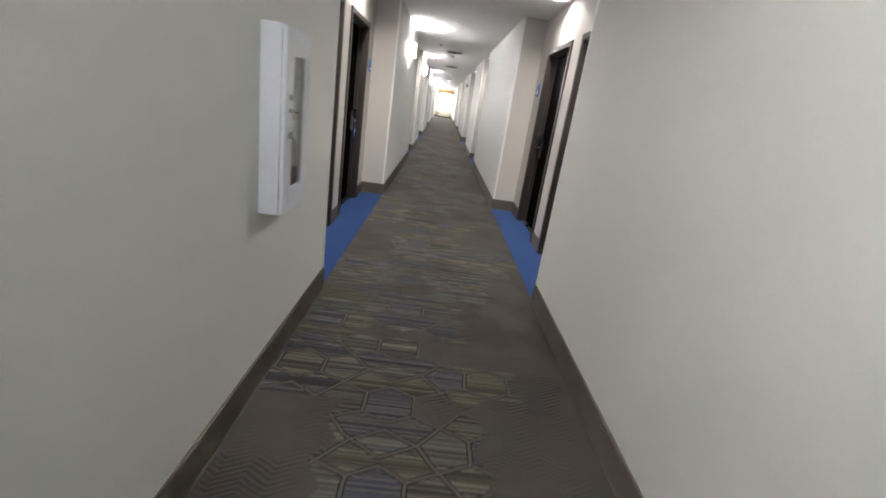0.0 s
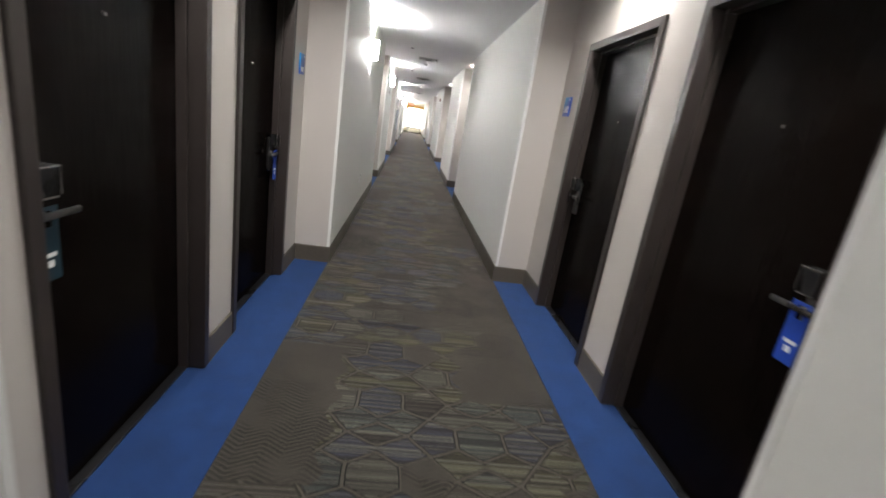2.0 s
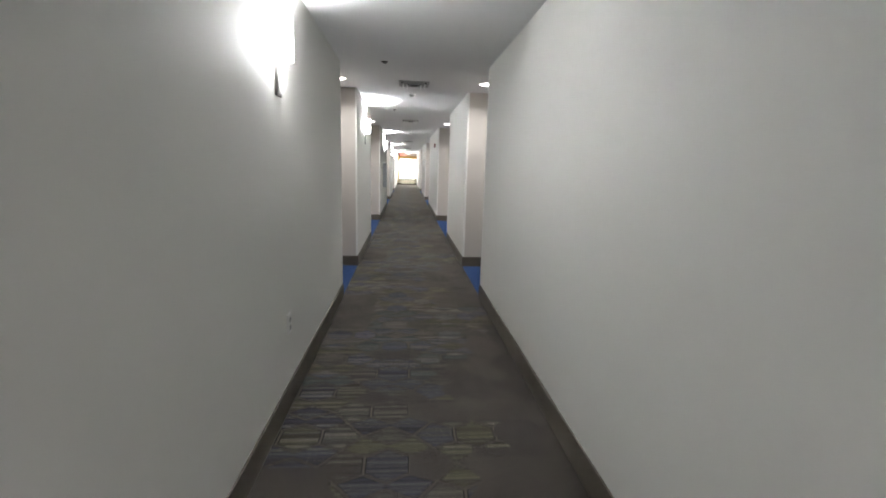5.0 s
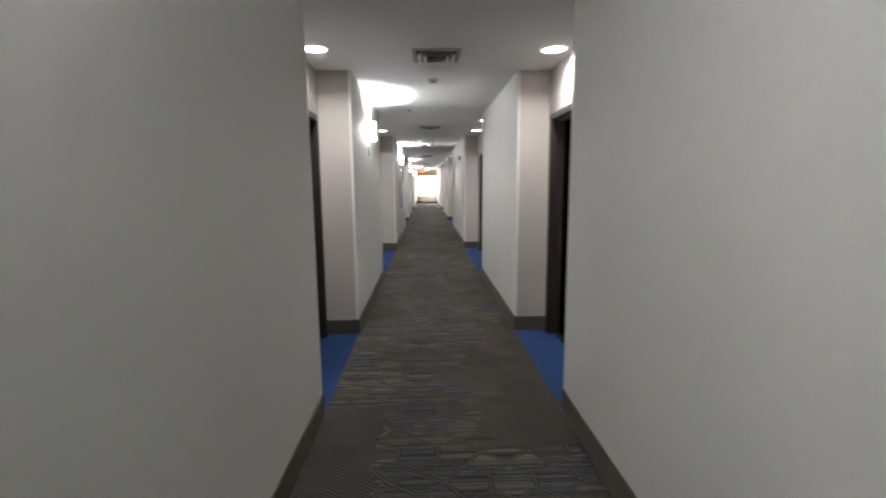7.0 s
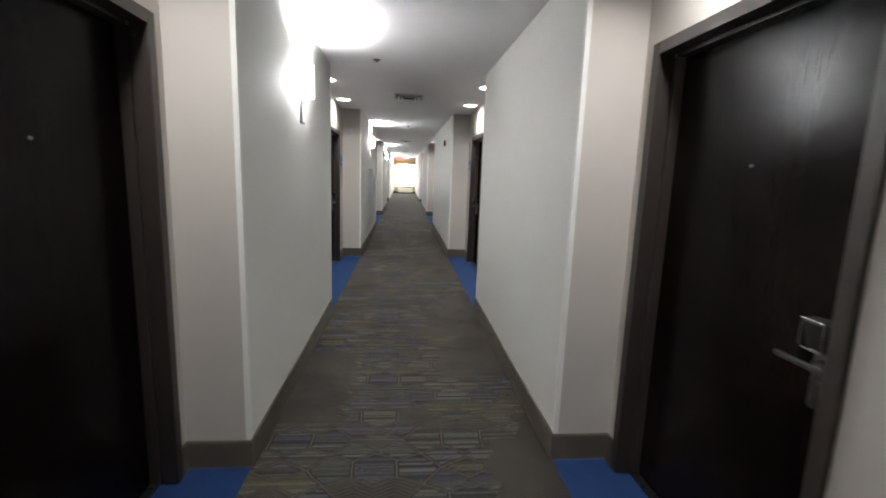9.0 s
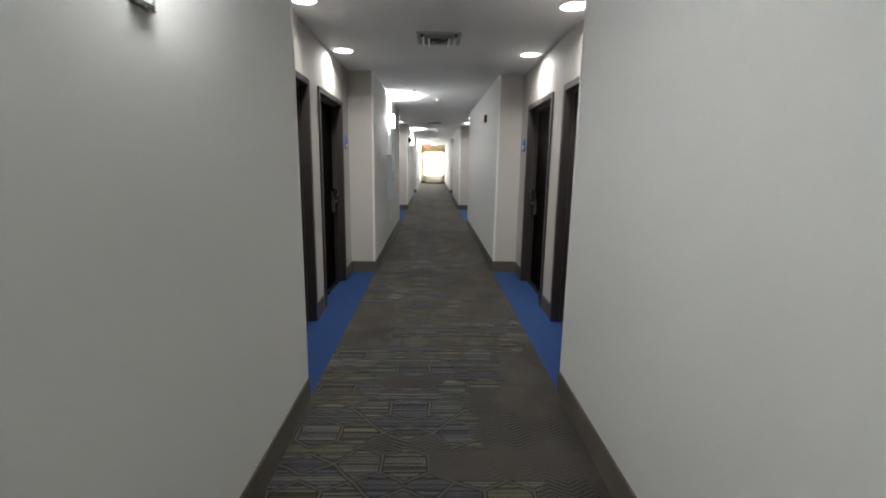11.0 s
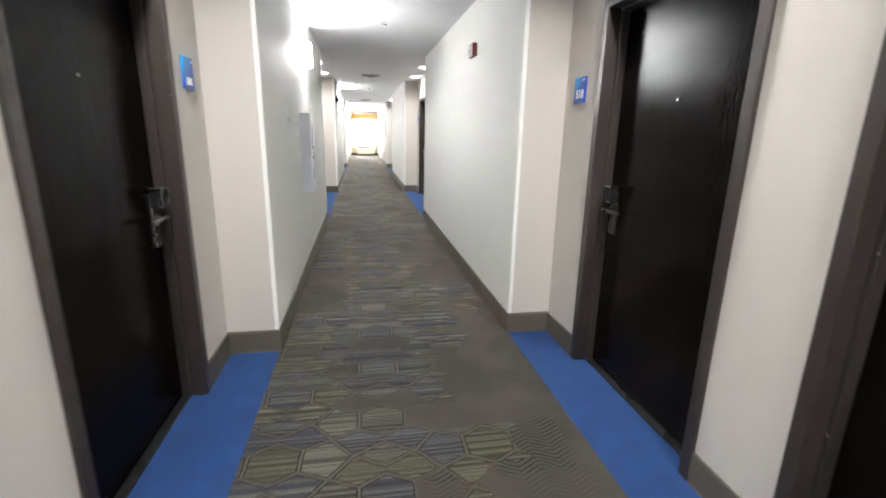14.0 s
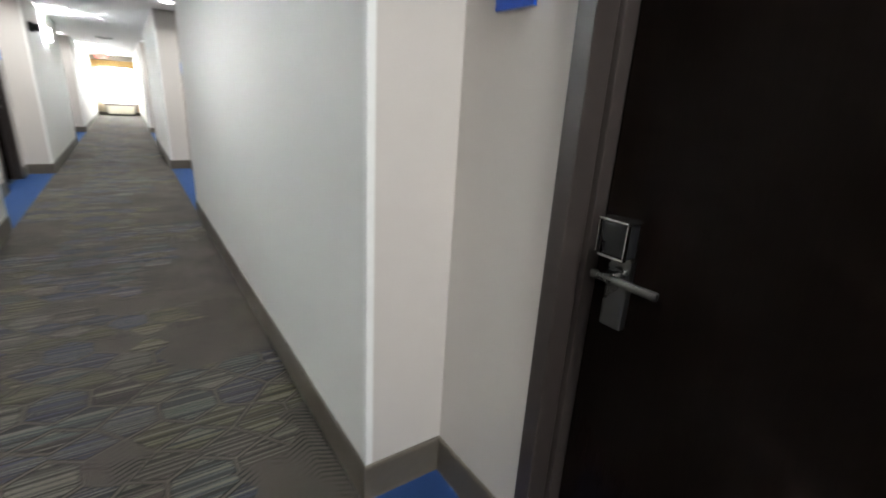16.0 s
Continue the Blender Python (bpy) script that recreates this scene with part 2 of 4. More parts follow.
def satin_wood():
    """Dark stained veneer: near-black brown with a thin even satin lacquer."""
    m, n, k, b = nodes_of("espresso_wood")
    out = n["Material Output"]
    n.remove(b)
    co, mp = n.new("ShaderNodeTexCoord"), n.new("ShaderNodeMapping")
    mp.inputs["Scale"].default_value = (38, 38, 0.9)
    k.new(co.outputs["Object"], mp.inputs["Vector"])
    gr, br = n.new("ShaderNodeTexNoise"), n.new("ShaderNodeTexNoise")
    gr.inputs["Scale"].default_value, gr.inputs["Detail"].default_value, gr.inputs["Distortion"].default_value = 8, 4, 0.35
    br.inputs["Scale"].default_value, br.inputs["Detail"].default_value = 1.3, 3
    k.new(mp.outputs[0], gr.inputs["Vector"])
    k.new(co.outputs["Object"], br.inputs["Vector"])
    ramp = n.new("ShaderNodeValToRGB")
    ramp.color_ramp.elements[0].color, ramp.color_ramp.elements[1].color = (0.0021, 0.0014, 0.0011, 1), (0.0047, 0.0031, 0.0025, 1)
    ramp.color_ramp.elements[0].position, ramp.color_ramp.elements[1].position = 0.32, 0.72
    k.new(gr.outputs[0], ramp.inputs[0])
    dif, glo, mix = n.new("ShaderNodeBsdfDiffuse"), n.new("ShaderNodeBsdfGlossy"), n.new("ShaderNodeMixShader")
    k.new(ramp.outputs[0], dif.inputs["Color"])
    rr = n.new("ShaderNodeMapRange")
    rr.inputs["From Min"].default_value, rr.inputs["From Max"].default_value = 0.3, 0.7
    rr.inputs["To Min"].default_value, rr.inputs["To Max"].default_value = 0.17, 0.24
    k.new(br.outputs[0], rr.inputs["Value"])
    k.new(rr.outputs[0], glo.inputs["Roughness"])
    bp = n.new("ShaderNodeBump")
    bp.inputs["Strength"].default_value, bp.inputs["Distance"].default_value = 0.1, 0.001
    k.new(gr.outputs[0], bp.inputs["Height"])
    k.new(bp.outputs[0], glo.inputs["Normal"])
    fre, lim = n.new("ShaderNodeFresnel"), n.new("ShaderNodeMapRange")
    fre.inputs["IOR"].default_value = 1.3
    lim.inputs["From Min"].default_value, lim.inputs["From Max"].default_value = 0.018, 0.075
    lim.inputs["To Min"].default_value, lim.inputs["To Max"].default_value = 0.0045, 0.036
    k.new(fre.outputs[0], lim.inputs["Value"])
    pore = n.new("ShaderNodeMapRange")
    pore.inputs["From Min"].default_value, pore.inputs["From Max"].default_value = 0.38, 0.6
    pore.inputs["To Min"].default_value, pore.inputs["To Max"].default_value = 0.6, 1.22
    k.new(gr.outputs[0], pore.inputs["Value"])
    amount = n.new("ShaderNodeMath")
    amount.operation = "MULTIPLY"
    k.new(lim.outputs[0], amount.inputs[0])
    k.new(pore.outputs[0], amount.inputs[1])
    k.new(amount.outputs[0], mix.inputs[0])
    k.new(dif.outputs[0], mix.inputs[1])
    k.new(glo.outputs[0], mix.inputs[2])
    k.new(mix.outputs[0], out.inputs["Surface"])
    return m


M_CARPET = hex_carpet()
M_BLUE = shade("blue_carpet", (0.0105, 0.031, 0.108), 0.95, grain=300, stain=7, vary=0.4, bump=0.5, depth=0.004, spec=0.15)
fuzz = M_BLUE.node_tree.nodes["Principled BSDF"].inputs
fuzz["Sheen Weight"].default_value, fuzz["Sheen Roughness"].default_value, fuzz["Sheen Tint"].default_value = 0.5, 0.45, (0.2, 0.36, 0.75, 1)
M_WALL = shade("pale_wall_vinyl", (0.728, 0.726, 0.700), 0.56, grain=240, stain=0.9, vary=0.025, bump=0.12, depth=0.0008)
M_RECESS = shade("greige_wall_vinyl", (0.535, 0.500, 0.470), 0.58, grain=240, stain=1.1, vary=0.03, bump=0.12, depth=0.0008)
M_CEIL = shade("white_ceiling_paint", (0.75, 0.745, 0.755), 0.85, grain=90, stain=1.2, vary=0.02, bump=0.15)
M_BASE = shade("brown_rubber_base", (0.098, 0.084, 0.067), 0.5, grain=70, stain=4, vary=0.12, bump=0.08)
M_FRAME = shade("brown_painted_steel", (0.031, 0.0245, 0.0225), 0.4, grain=120, stain=3, vary=0.1, bump=0.06)
M_LEAF = satin_wood()


def chip_paint(m, share, color):
    """Small knocks that show the primer under the paint."""
    n, k, b = m.node_tree.nodes, m.node_tree.links, m.node_tree.nodes["Principled BSDF"]
    co, spots, cut, mx = n.new("ShaderNodeTexCoord"), n.new("ShaderNodeTexNoise"), n.new("ShaderNodeMath"), n.new("ShaderNodeMix")
    spots.inputs["Scale"].default_value, spots.inputs["Detail"].default_value = 22.0, 4.0
    k.new(co.outputs["Object"], spots.inputs["Vector"])
    cut.operation = "GREATER_THAN"
    cut.inputs[1].default_value = share
    k.new(spots.outputs[0], cut.inputs[0])
    mx.data_type = "RGBA"
    mx.inputs[7].default_value = (*color, 1)
    k.new(cut.outputs[0], mx.inputs[0])
    k.new(b.inputs["Base Color"].links[0].from_socket, mx.inputs[6])
    k.new(mx.outputs[2], b.inputs["Base Color"])


chip_paint(M_FRAME, 0.757, (0.22, 0.2, 0.18))
M_WHITE = shade("white_enamel", (0.84, 0.84, 0.84), 0.35, grain=50, stain=3, vary=0.03, bump=0.03)
M_GUARD = shade("white_vinyl_guard", (0.80, 0.80, 0.785), 0.4, grain=60, stain=2, vary=0.03, bump=0.03)
M_CHROME = shade("satin_chrome", (0.52, 0.51, 0.50), 0.22, metal=1.0, grain=200, stain=8, vary=0.05, bump=0.03)
M_BLACK = shade("black_plastic", (0.012, 0.012, 0.013), 0.3, grain=150, stain=5, vary=0.1, bump=0.05)
M_DARK = shade("dark_void_metal", (0.028, 0.027, 0.026), 0.6, grain=80, stain=5, vary=0.1, bump=0.05)
M_GREY = shade("grey_enamel", (0.42, 0.42, 0.42), 0.4, grain=80, stain=5, vary=0.05, bump=0.04)
def sign_print(name, flip):
    m, n, k, b = nodes_of(name)
    co, sep = n.new("ShaderNodeTexCoord"), n.new("ShaderNodeSeparateXYZ")
    k.new(co.outputs["Generated"], sep.inputs[0])
    a = n.new("ShaderNodeMath")
    a.operation = "MULTIPLY_ADD"
    a.inputs[1].default_value, a.inputs[2].default_value = (-0.75, 0.25) if flip else (0.75, -0.5)
    k.new(sep.outputs[1], a.inputs[0])
    c = n.new("ShaderNodeMath")
    c.operation = "ADD"
    k.new(a.outputs[0], c.inputs[0])
    k.new(sep.outputs[2], c.inputs[1])
    ramp = n.new("ShaderNodeValToRGB")
    ramp.color_ramp.elements[0].color, ramp.color_ramp.elements[1].color = (0.006, 0.06, 0.40, 1), (0.01, 0.30, 0.66, 1)
    ramp.color_ramp.elements[0].position, ramp.color_ramp.elements[1].position = 0.35, 1.0
    k.new(c.outputs[0], ramp.inputs[0])
    k.new(ramp.outputs[0], b.inputs["Base Color"])
    b.inputs["Roughness"].default_value = 0.28
    return m


M_SIGN_R, M_SIGN_L = sign_print("blue_sign_print", False), sign_print("blue_sign_print_mirrored", True)
M_VENT = shade("grey_diffuser_paint", (0.36, 0.36, 0.36), 0.5, grain=80, stain=5, vary=0.08, bump=0.04)
M_NICKEL = shade("brushed_nickel", (0.22, 0.215, 0.21), 0.3, metal=1.0, grain=200, stain=8, vary=0.06, bump=0.03)
M_TAG = shade("blue_card", (0.012, 0.06, 0.40), 0.4, grain=60, stain=9, vary=0.12, bump=0.03)
M_TEAL = shade("dark_teal_card", (0.008, 0.030, 0.045), 0.4, grain=60, stain=9, vary=0.12, bump=0.03)
M_RED = shade("red_plastic", (0.17, 0.007, 0.010), 0.35, grain=60, stain=9, vary=0.1, bump=0.03)
M_COOL = shade("cool_white_enamel", (0.79, 0.815, 0.88), 0.35, grain=50, stain=3, vary=0.03, bump=0.03)
M_MAROON = shade("dark_red_plastic", (0.14, 0.006, 0.009), 0.4, grain=60, stain=9, vary=0.1, bump=0.03)
M_DOME = glow("lit_opal_dome", (1.0, 0.93, 0.78), 9.0)
M_YELLOW = shade("yellow_label", (0.60, 0.52, 0.05), 0.5, grain=60, stain=9, vary=0.1, bump=0.0)
M_CREAM = shade("cream_curtain_cloth", (0.76, 0.72, 0.62), 0.85, grain=200, stain=4, vary=0.08, bump=0.3)
def thin_cloth(m, share):
    n, k = m.node_tree.nodes, m.node_tree.links
    tr, mx, b = n.new("ShaderNodeBsdfTranslucent"), n.new("ShaderNodeMixShader"), n["Principled BSDF"]
    tr.inputs["Color"].default_value = (0.88, 0.80, 0.64, 1)
    mx.inputs[0].default_value = share
    k.new(b.outputs[0], mx.inputs[1])
    k.new(tr.outputs[0], mx.inputs[2])
    k.new(mx.outputs[0], n["Material Output"].inputs["Surface"])


thin_cloth(M_CREAM, 0.4)
M_TAN = shade("tan_valance_cloth", (0.42, 0.27, 0.10), 0.8, grain=200, stain=5, vary=0.1, bump=0.3)
M_PTAC = shade("beige_appliance_plastic", (0.76, 0.73, 0.62), 0.45, grain=90, stain=5, vary=0.05, bump=0.05)
M_SHADE = glow("lit_lamp_shade", (0.99, 0.995, 1.0), 74.0)
M_LENS = glow("lit_lamp_lens", (1.0, 0.97, 0.93), 14.0)
M_EXIT = glow("lit_red_letters", (1.0, 0.03, 0.02), 9.0)
M_OUTSIDE = glow("bright_daylight", (1.0, 0.985, 0.95), 30.0)


def pane_glass():
    m, n, k, b = nodes_of("clear_glass")
    b.inputs["Roughness"].default_value = 0.02
    b.inputs["Transmission Weight"].default_value = 1.0
    b.inputs["IOR"].default_value = 1.45
    return m


M_GLASS = pane_glass()


# ---- building blocks ----
def add_box(bm, x0, x1, y0, y1, z0, z1, bevel=0.0, segments=2):
    x0, x1 = sorted((x0, x1))
    y0, y1 = sorted((y0, y1))
    z0, z1 = sorted((z0, z1))
    m = Matrix.LocRotScale(((x0 + x1) / 2, (y0 + y1) / 2, (z0 + z1) / 2), None, (x1 - x0, y1 - y0, z1 - z0))
    made = bmesh.ops.create_cube(bm, size=1, matrix=m)["verts"]
    if bevel:
        edges = {e for v in made for e in v.link_edges}
        bmesh.ops.bevel(bm, geom=list(edges), offset=bevel, segments=segments, affect="EDGES", profile=0.6)
    return made


def add_tube(bm, a, c, r0, r1=None, n=20, caps=True):
    """A round bar from a to c."""
    a, c = Vector(a), Vector(c)
    r1 = r0 if r1 is None else r1
    q = (c - a).to_track_quat("Z", "Y")
    m = Matrix.LocRotScale((a + c) / 2, q, None)
    return bmesh.ops.create_cone(bm, cap_ends=caps, segments=n, radius1=r0, radius2=r1, depth=(c - a).length, matrix=m)["verts"]


def add_lathe(bm, profile, origin, n=28):
    """Turns (radius, height) pairs about the vertical through origin."""
    rings = []
    for r, z in profile:
        rings.append([bm.verts.new((origin[0] + r * math.cos(i * math.tau / n), origin[1] + r * math.sin(i * math.tau / n), origin[2] + z)) for i in range(n)])
    for p, q in zip(rings, rings[1:]):
        for i in range(n):
            bm.faces.new((p[i], p[(i + 1) % n], q[(i + 1) % n], q[i]))
    return rings


def mesh_of(name, bm, material, smooth=False):
    bmesh.ops.recalc_face_normals(bm, faces=bm.faces)
    me = bpy.data.meshes.new(name)
    bm.to_mesh(me)
    bm.free()
    for one in (material if isinstance(material, (list, tuple)) else [material]):
        me.materials.append(one)
    if smooth:
        for p in me.polygons:
            p.use_smooth = True
        me.set_sharp_from_angle(angle=radians(40))
    return me


def part(name, bm, material, parent=None, label="", smooth=False):
    ob = new(name, mesh_of(name, bm, material, smooth))
    if parent is not None:
        ob.parent = parent
    if label:
        ob["label"] = label
    return ob


def box_part(name, span, material, parent=None, label="", bevel=0.0):
    bm = bmesh.new()
    add_box(bm, *span, bevel=bevel)
    return part(name, bm, material, parent, label)


def base_empty(name, x, y, z, label, category, group="", kind=""):
    ob = new(name)
    ob.empty_display_size = 0.1
    return tagged(ob, label, category, group, kind)


# ---- floor and ceiling ----
bm = bmesh.new()
add_box(bm, LA - 0.9, RA + 0.9, START - 0.3, END + 0.4, -0.12, 0.0)
tagged(part("floor", bm, M_CARPET), "patterned taupe carpet with striped blue and olive hexagons", "carpet", kind="structure")
bm = bmesh.new()
add_box(bm, LA - 0.9, RA + 0.9, START - 0.3, END + 0.4, H, H + 0.12)
tagged(part("ceiling", bm, M_CEIL), "smooth white painted corridor ceiling", "ceiling", kind="structure")


# ---- walls ----
# doors per side: (casing start, casing end, handle at the far side)
DOORS_LEFT = [(3.11, 4.155, False), (4.488, 5.57, True), (10.928, 12.02, False), (15.0, 16.092, False), (16.408, 17.5, True),
              (22.698, 23.79, False), (24.328, 25.42, True), (30.638, 31.73, False), (32.018, 33.1, True)]
DOORS_RIGHT = [(3.088, 4.165, False), (4.505, 5.555, True), (10.928, 12.02, False), (15.028, 16.13, False), (16.488, 17.585, True),
               (22.798, 23.89, False), (24.478, 25.57, True), (30.638, 31.73, False), (32.018, 33.1, True)]
NICHES, CABINET = (1.458, 19.55), (0.325, 0.82, 1.532)   # extinguisher cabinets: where they start; width, foot, top
DOOR_TOP = 2.09
FACE, STOP = 0.052, 0.064      # face of the steel frame, and face with its stop
REVEAL = 0.104


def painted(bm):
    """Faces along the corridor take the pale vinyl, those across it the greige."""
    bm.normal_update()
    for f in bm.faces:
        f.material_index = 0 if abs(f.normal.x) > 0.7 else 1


def narrow_wall(name, side, y0, y1):
    face, back = (L, LA - WALL) if side < 0 else (R, RA + WALL)
    bm = bmesh.new()
    niche = [n for n in NICHES if side < 0 and y0 < n < y1]
    if niche:
        # a hole for the back of a recessed cabinet
        n0, n1, n2, n3, deep = niche[0], niche[0] + CABINET[0], CABINET[1], CABINET[2], face - 0.12
        add_box(bm, face, back, y0, n0, 0, H)
        add_box(bm, face, back, n1, y1, 0, H)
        add_box(bm, face, back, n0, n1, 0, n2)
        add_box(bm, face, back, n0, n1, n3, H)
        add_box(bm, deep, back, n0, n1, n2, n3)
        bmesh.ops.remove_doubles(bm, verts=bm.verts, dist=0.0001)
    else:
        add_box(bm, face, back, y0, y1, 0, H)
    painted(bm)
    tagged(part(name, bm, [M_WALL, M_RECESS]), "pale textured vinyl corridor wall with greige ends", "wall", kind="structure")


def recess_wall(name, side, y0, y1, doors):
    face, back = (LA, LA - WALL) if side < 0 else (RA, RA + WALL)
    bm = bmesh.new()
    edges = [y0]
    for a, c, _ in doors:
        edges += [a + 0.03, c - 0.03]
        add_box(bm, face, back, a + 0.03, c - 0.03, DOOR_TOP - 0.03, H)
    edges.append(y1)
    for a, c in zip(edges[::2], edges[1::2]):
        add_box(bm, face, back, a, c, 0, H)
    bmesh.ops.remove_doubles(bm, verts=bm.verts, dist=0.0001)
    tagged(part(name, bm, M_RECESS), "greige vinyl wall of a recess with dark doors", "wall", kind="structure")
    # blue carpet inset
    inner = L if side < 0 else R
    bm = bmesh.new()
    add_box(bm, face, inner, y0, y1, 0.0005, 0.0035)
    tagged(part("floor_inset", bm, M_BLUE), "bright blue carpet inset before the doors", "carpet", kind="structure")


def baseboard(pts, flip=1):
    """A base strip along a line of plan points, standing on the left of its run."""
    bm = bmesh.new()
    prof = [(0.0, 0.0), (0.014, 0.0), (0.011, 0.012), (0.010, BASE - 0.012), (0.007, BASE - 0.002), (0.0, BASE)]
    n = len(pts)
    rows = []
    for i, p in enumerate(pts):
        p = Vector(p)
        d0 = (p - Vector(pts[i - 1])).normalized() if i else None
        d1 = (Vector(pts[i + 1]) - p).normalized() if i < n - 1 else None
        d0, d1 = d0 or d1, d1 or d0
        n0, n1 = Vector((-d0.y, d0.x)) * flip, Vector((-d1.y, d1.x)) * flip
        mit = (n0 + n1) / (1 + n0.dot(n1))
        rows.append([bm.verts.new((*(p + mit * t), z)) for t, z in prof])
    for p, q in zip(rows, rows[1:]):
        for i in range(len(prof)):
            j = (i + 1) % len(prof)
            bm.faces.new((p[i], q[i], q[j], p[j]))
    bm.faces.new(rows[0])
    bm.faces.new(rows[-1])
    tagged(part("baseboard", bm, M_BASE), "dark brown rubber wall base", "baseboard", kind="structure")


def corner_guard(side, y, toward):
    """White angle strip on the outer corner of a narrow wall; its end leg runs into the recess."""
    x = L if side < 0 else R
    s = 1 if side < 0 else -1
    bm = bmesh.new()
    z0, z1, t, w = BASE + 0.002, H - 0.002, 0.003, 0.022
    add_box(bm, x, x + s * t, y - toward * w, y + toward * t, z0, z1)
    add_box(bm, x - s * w, x - s * 0.0001, y, y + toward * t, z0, z1)
    tagged(part("trim", bm, M_GUARD), "white vinyl corner guard on a wall corner", "corner guard", kind="structure")


def run_side(side, doors):
    letter = "left" if side < 0 else "right"
    s = 1 if side < 0 else -1
    face, deep = (L, LA) if side < 0 else (R, RA)
    y = START
    for i, (a, c) in enumerate(RECESSES_LEFT if side < 0 else RECESSES_RIGHT, 1):
        narrow_wall(f"wall_{letter}_{i}", side, y, a)
        mine = [d for d in doors if a < d[0] < c]
        recess_wall(f"wall_{letter}_recess_{i}", side, a, c, mine)
        # base: along the narrow wall, round the corner, and on to the first casing
        stops = [a] + [v for d in mine for v in d[:2]] + [c]
        line = [(face, y)] if i == 1 else []
        before = line + [(face, a), (deep, a), (deep, mine[0][0])]
        if i > 1:
            before = [(deep, last), (deep, y), (face, y)] + before
        baseboard(before, -1 if side < 0 else 1)
        for p, q in zip(mine, mine[1:]):
            baseboard([(deep, p[1]), (deep, q[0])], -1 if side < 0 else 1)
        last = mine[-1][1]
        if i >= 1:
            corner_guard(side, a, 1)
            corner_guard(side, c, -1)
        y = c
    narrow_wall(f"wall_{letter}_6", side, y, END)
    baseboard([(deep, last), (deep, y), (face, y), (face, END)], -1 if side < 0 else 1)


run_side(-1, DOORS_LEFT)
run_side(1, DOORS_RIGHT)
# added wall, out of view, shuts the corridor off behind the start
bm = bmesh.new()
add_box(bm, LA - WALL, RA + WALL, START - 0.16, START, 0, H)
tagged(part("wall_south_closure", bm, M_WALL), "unseen pale vinyl wall added to close the corridor behind the start", "wall", kind="structure")


# ---- doors ----
def door(number, side, a, c, far):
    s = 1 if side < 0 else -1           # out of the wall, into the corridor
    x = LA if side < 0 else RA
    d = base_empty(f"door_{number}", x, (a + c) / 2, 0, "closed dark espresso guest room door in a brown steel frame", "door", "guest room doors", "structure")

    def X(v):
        return x + s * v
    def profile(bm, y0, toward, top):
        """One leg of the frame: flat face, a return into the wall, a shadow groove, then the stop."""
        f1, f2 = y0 + toward * FACE, y0 + toward * STOP
        add_box(bm, X(-0.056), X(0.016), y0, f1, 0.006, top, bevel=0.004)
        add_box(bm, X(-0.062), X(-0.056), y0, f1 - toward * 0.006, 0.006, top)
        add_box(bm, X(-WALL + 0.01), X(-0.062), y0, f2, 0.006, top - STOP, bevel=0.003)
    for y0, toward in ((a, 1), (c, -1)):
        bm = bmesh.new()
        profile(bm, y0, toward, DOOR_TOP)
        part("frame_jamb", bm, M_FRAME, d)
    bm = bmesh.new()
    add_box(bm, X(-0.056), X(0.0155), a + FACE, c - FACE, DOOR_TOP - FACE, DOOR_TOP, bevel=0.003)
    add_box(bm, X(-WALL + 0.01), X(-0.062), a + STOP, c - STOP, DOOR_TOP - STOP, DOOR_TOP - 0.002, bevel=0.003)
    part("frame_head", bm, M_FRAME, d)
    bm = bmesh.new()
    add_box(bm, X(-WALL + 0.02), X(-0.066), a + STOP, c - STOP, 0.0, 0.012, bevel=0.004)
    part("threshold", bm, M_BLACK, d, "black door threshold")
    box_part("carpet_in_doorway", (X(-0.066), X(-0.0005), a + FACE, c - FACE, 0.0005, 0.0034), M_BLUE, d, "blue carpet running into the doorway")
    y0, y1, top = a + STOP + 0.003, c - STOP - 0.003, DOOR_TOP - STOP - 0.003
    leaf = box_part("leaf", (X(-REVEAL), X(-REVEAL - 0.043), y0, y1, 0.018, top), M_LEAF, d, bevel=0.002)
    # card lock
    h = 1 if far else -1
    hy = (y1 - 0.075) if far else (y0 + 0.082)
    f = -REVEAL
    bm = bmesh.new()
    add_box(bm, X(f - 0.001), X(f + 0.022), hy - 0.031, hy + 0.031, 0.843, 1.09, bevel=0.008)
    part("lock_case", bm, M_NICKEL, leaf, "brushed nickel lock case")
    bm = bmesh.new()
    head = add_box(bm, X(f + 0.018), X(f + 0.07), hy - 0.035, hy + 0.035, 1.028, 1.113, bevel=0.009, segments=3)
    for v in bm.verts:
        if v.co.z < 1.045 and abs(v.co.x - X(f)) > 0.05:
            v.co.x -= s * 0.018
    part("reader_head", bm, M_BLACK, leaf, "black card reader head", smooth=True)
    bm = bmesh.new()
    add_box(bm, X(f + 0.016), X(f + 0.074), hy - 0.039, hy + 0.039, 1.112, 1.119, bevel=0.003)
    for e in (-1, 1):
        add_box(bm, X(f + 0.060), X(f + 0.072), hy + e * 0.0345, hy + e * 0.0385, 1.036, 1.112, bevel=0.0015)
    add_box(bm, X(f + 0.052), X(f + 0.066), hy - 0.0345, hy + 0.0345, 1.026, 1.033, bevel=0.0015)
    part("reader_hood", bm, M_CHROME, leaf, "chrome arch over the reader")
    bm = bmesh.new()
    add_tube(bm, (X(f + 0.015), hy, 0.976), (X(f + 0.034), hy, 0.976), 0.024, n=24)
    add_tube(bm, (X(f + 0.03), hy, 0.976), (X(f + 0.06), hy, 0.977), 0.011, n=16)
    add_box(bm, X(f + 0.05), X(f + 0.064), hy + h * 0.048, hy - h * 0.125, 0.967, 0.987, bevel=0.006)
    part("lever", bm, M_NICKEL, leaf, smooth=True)
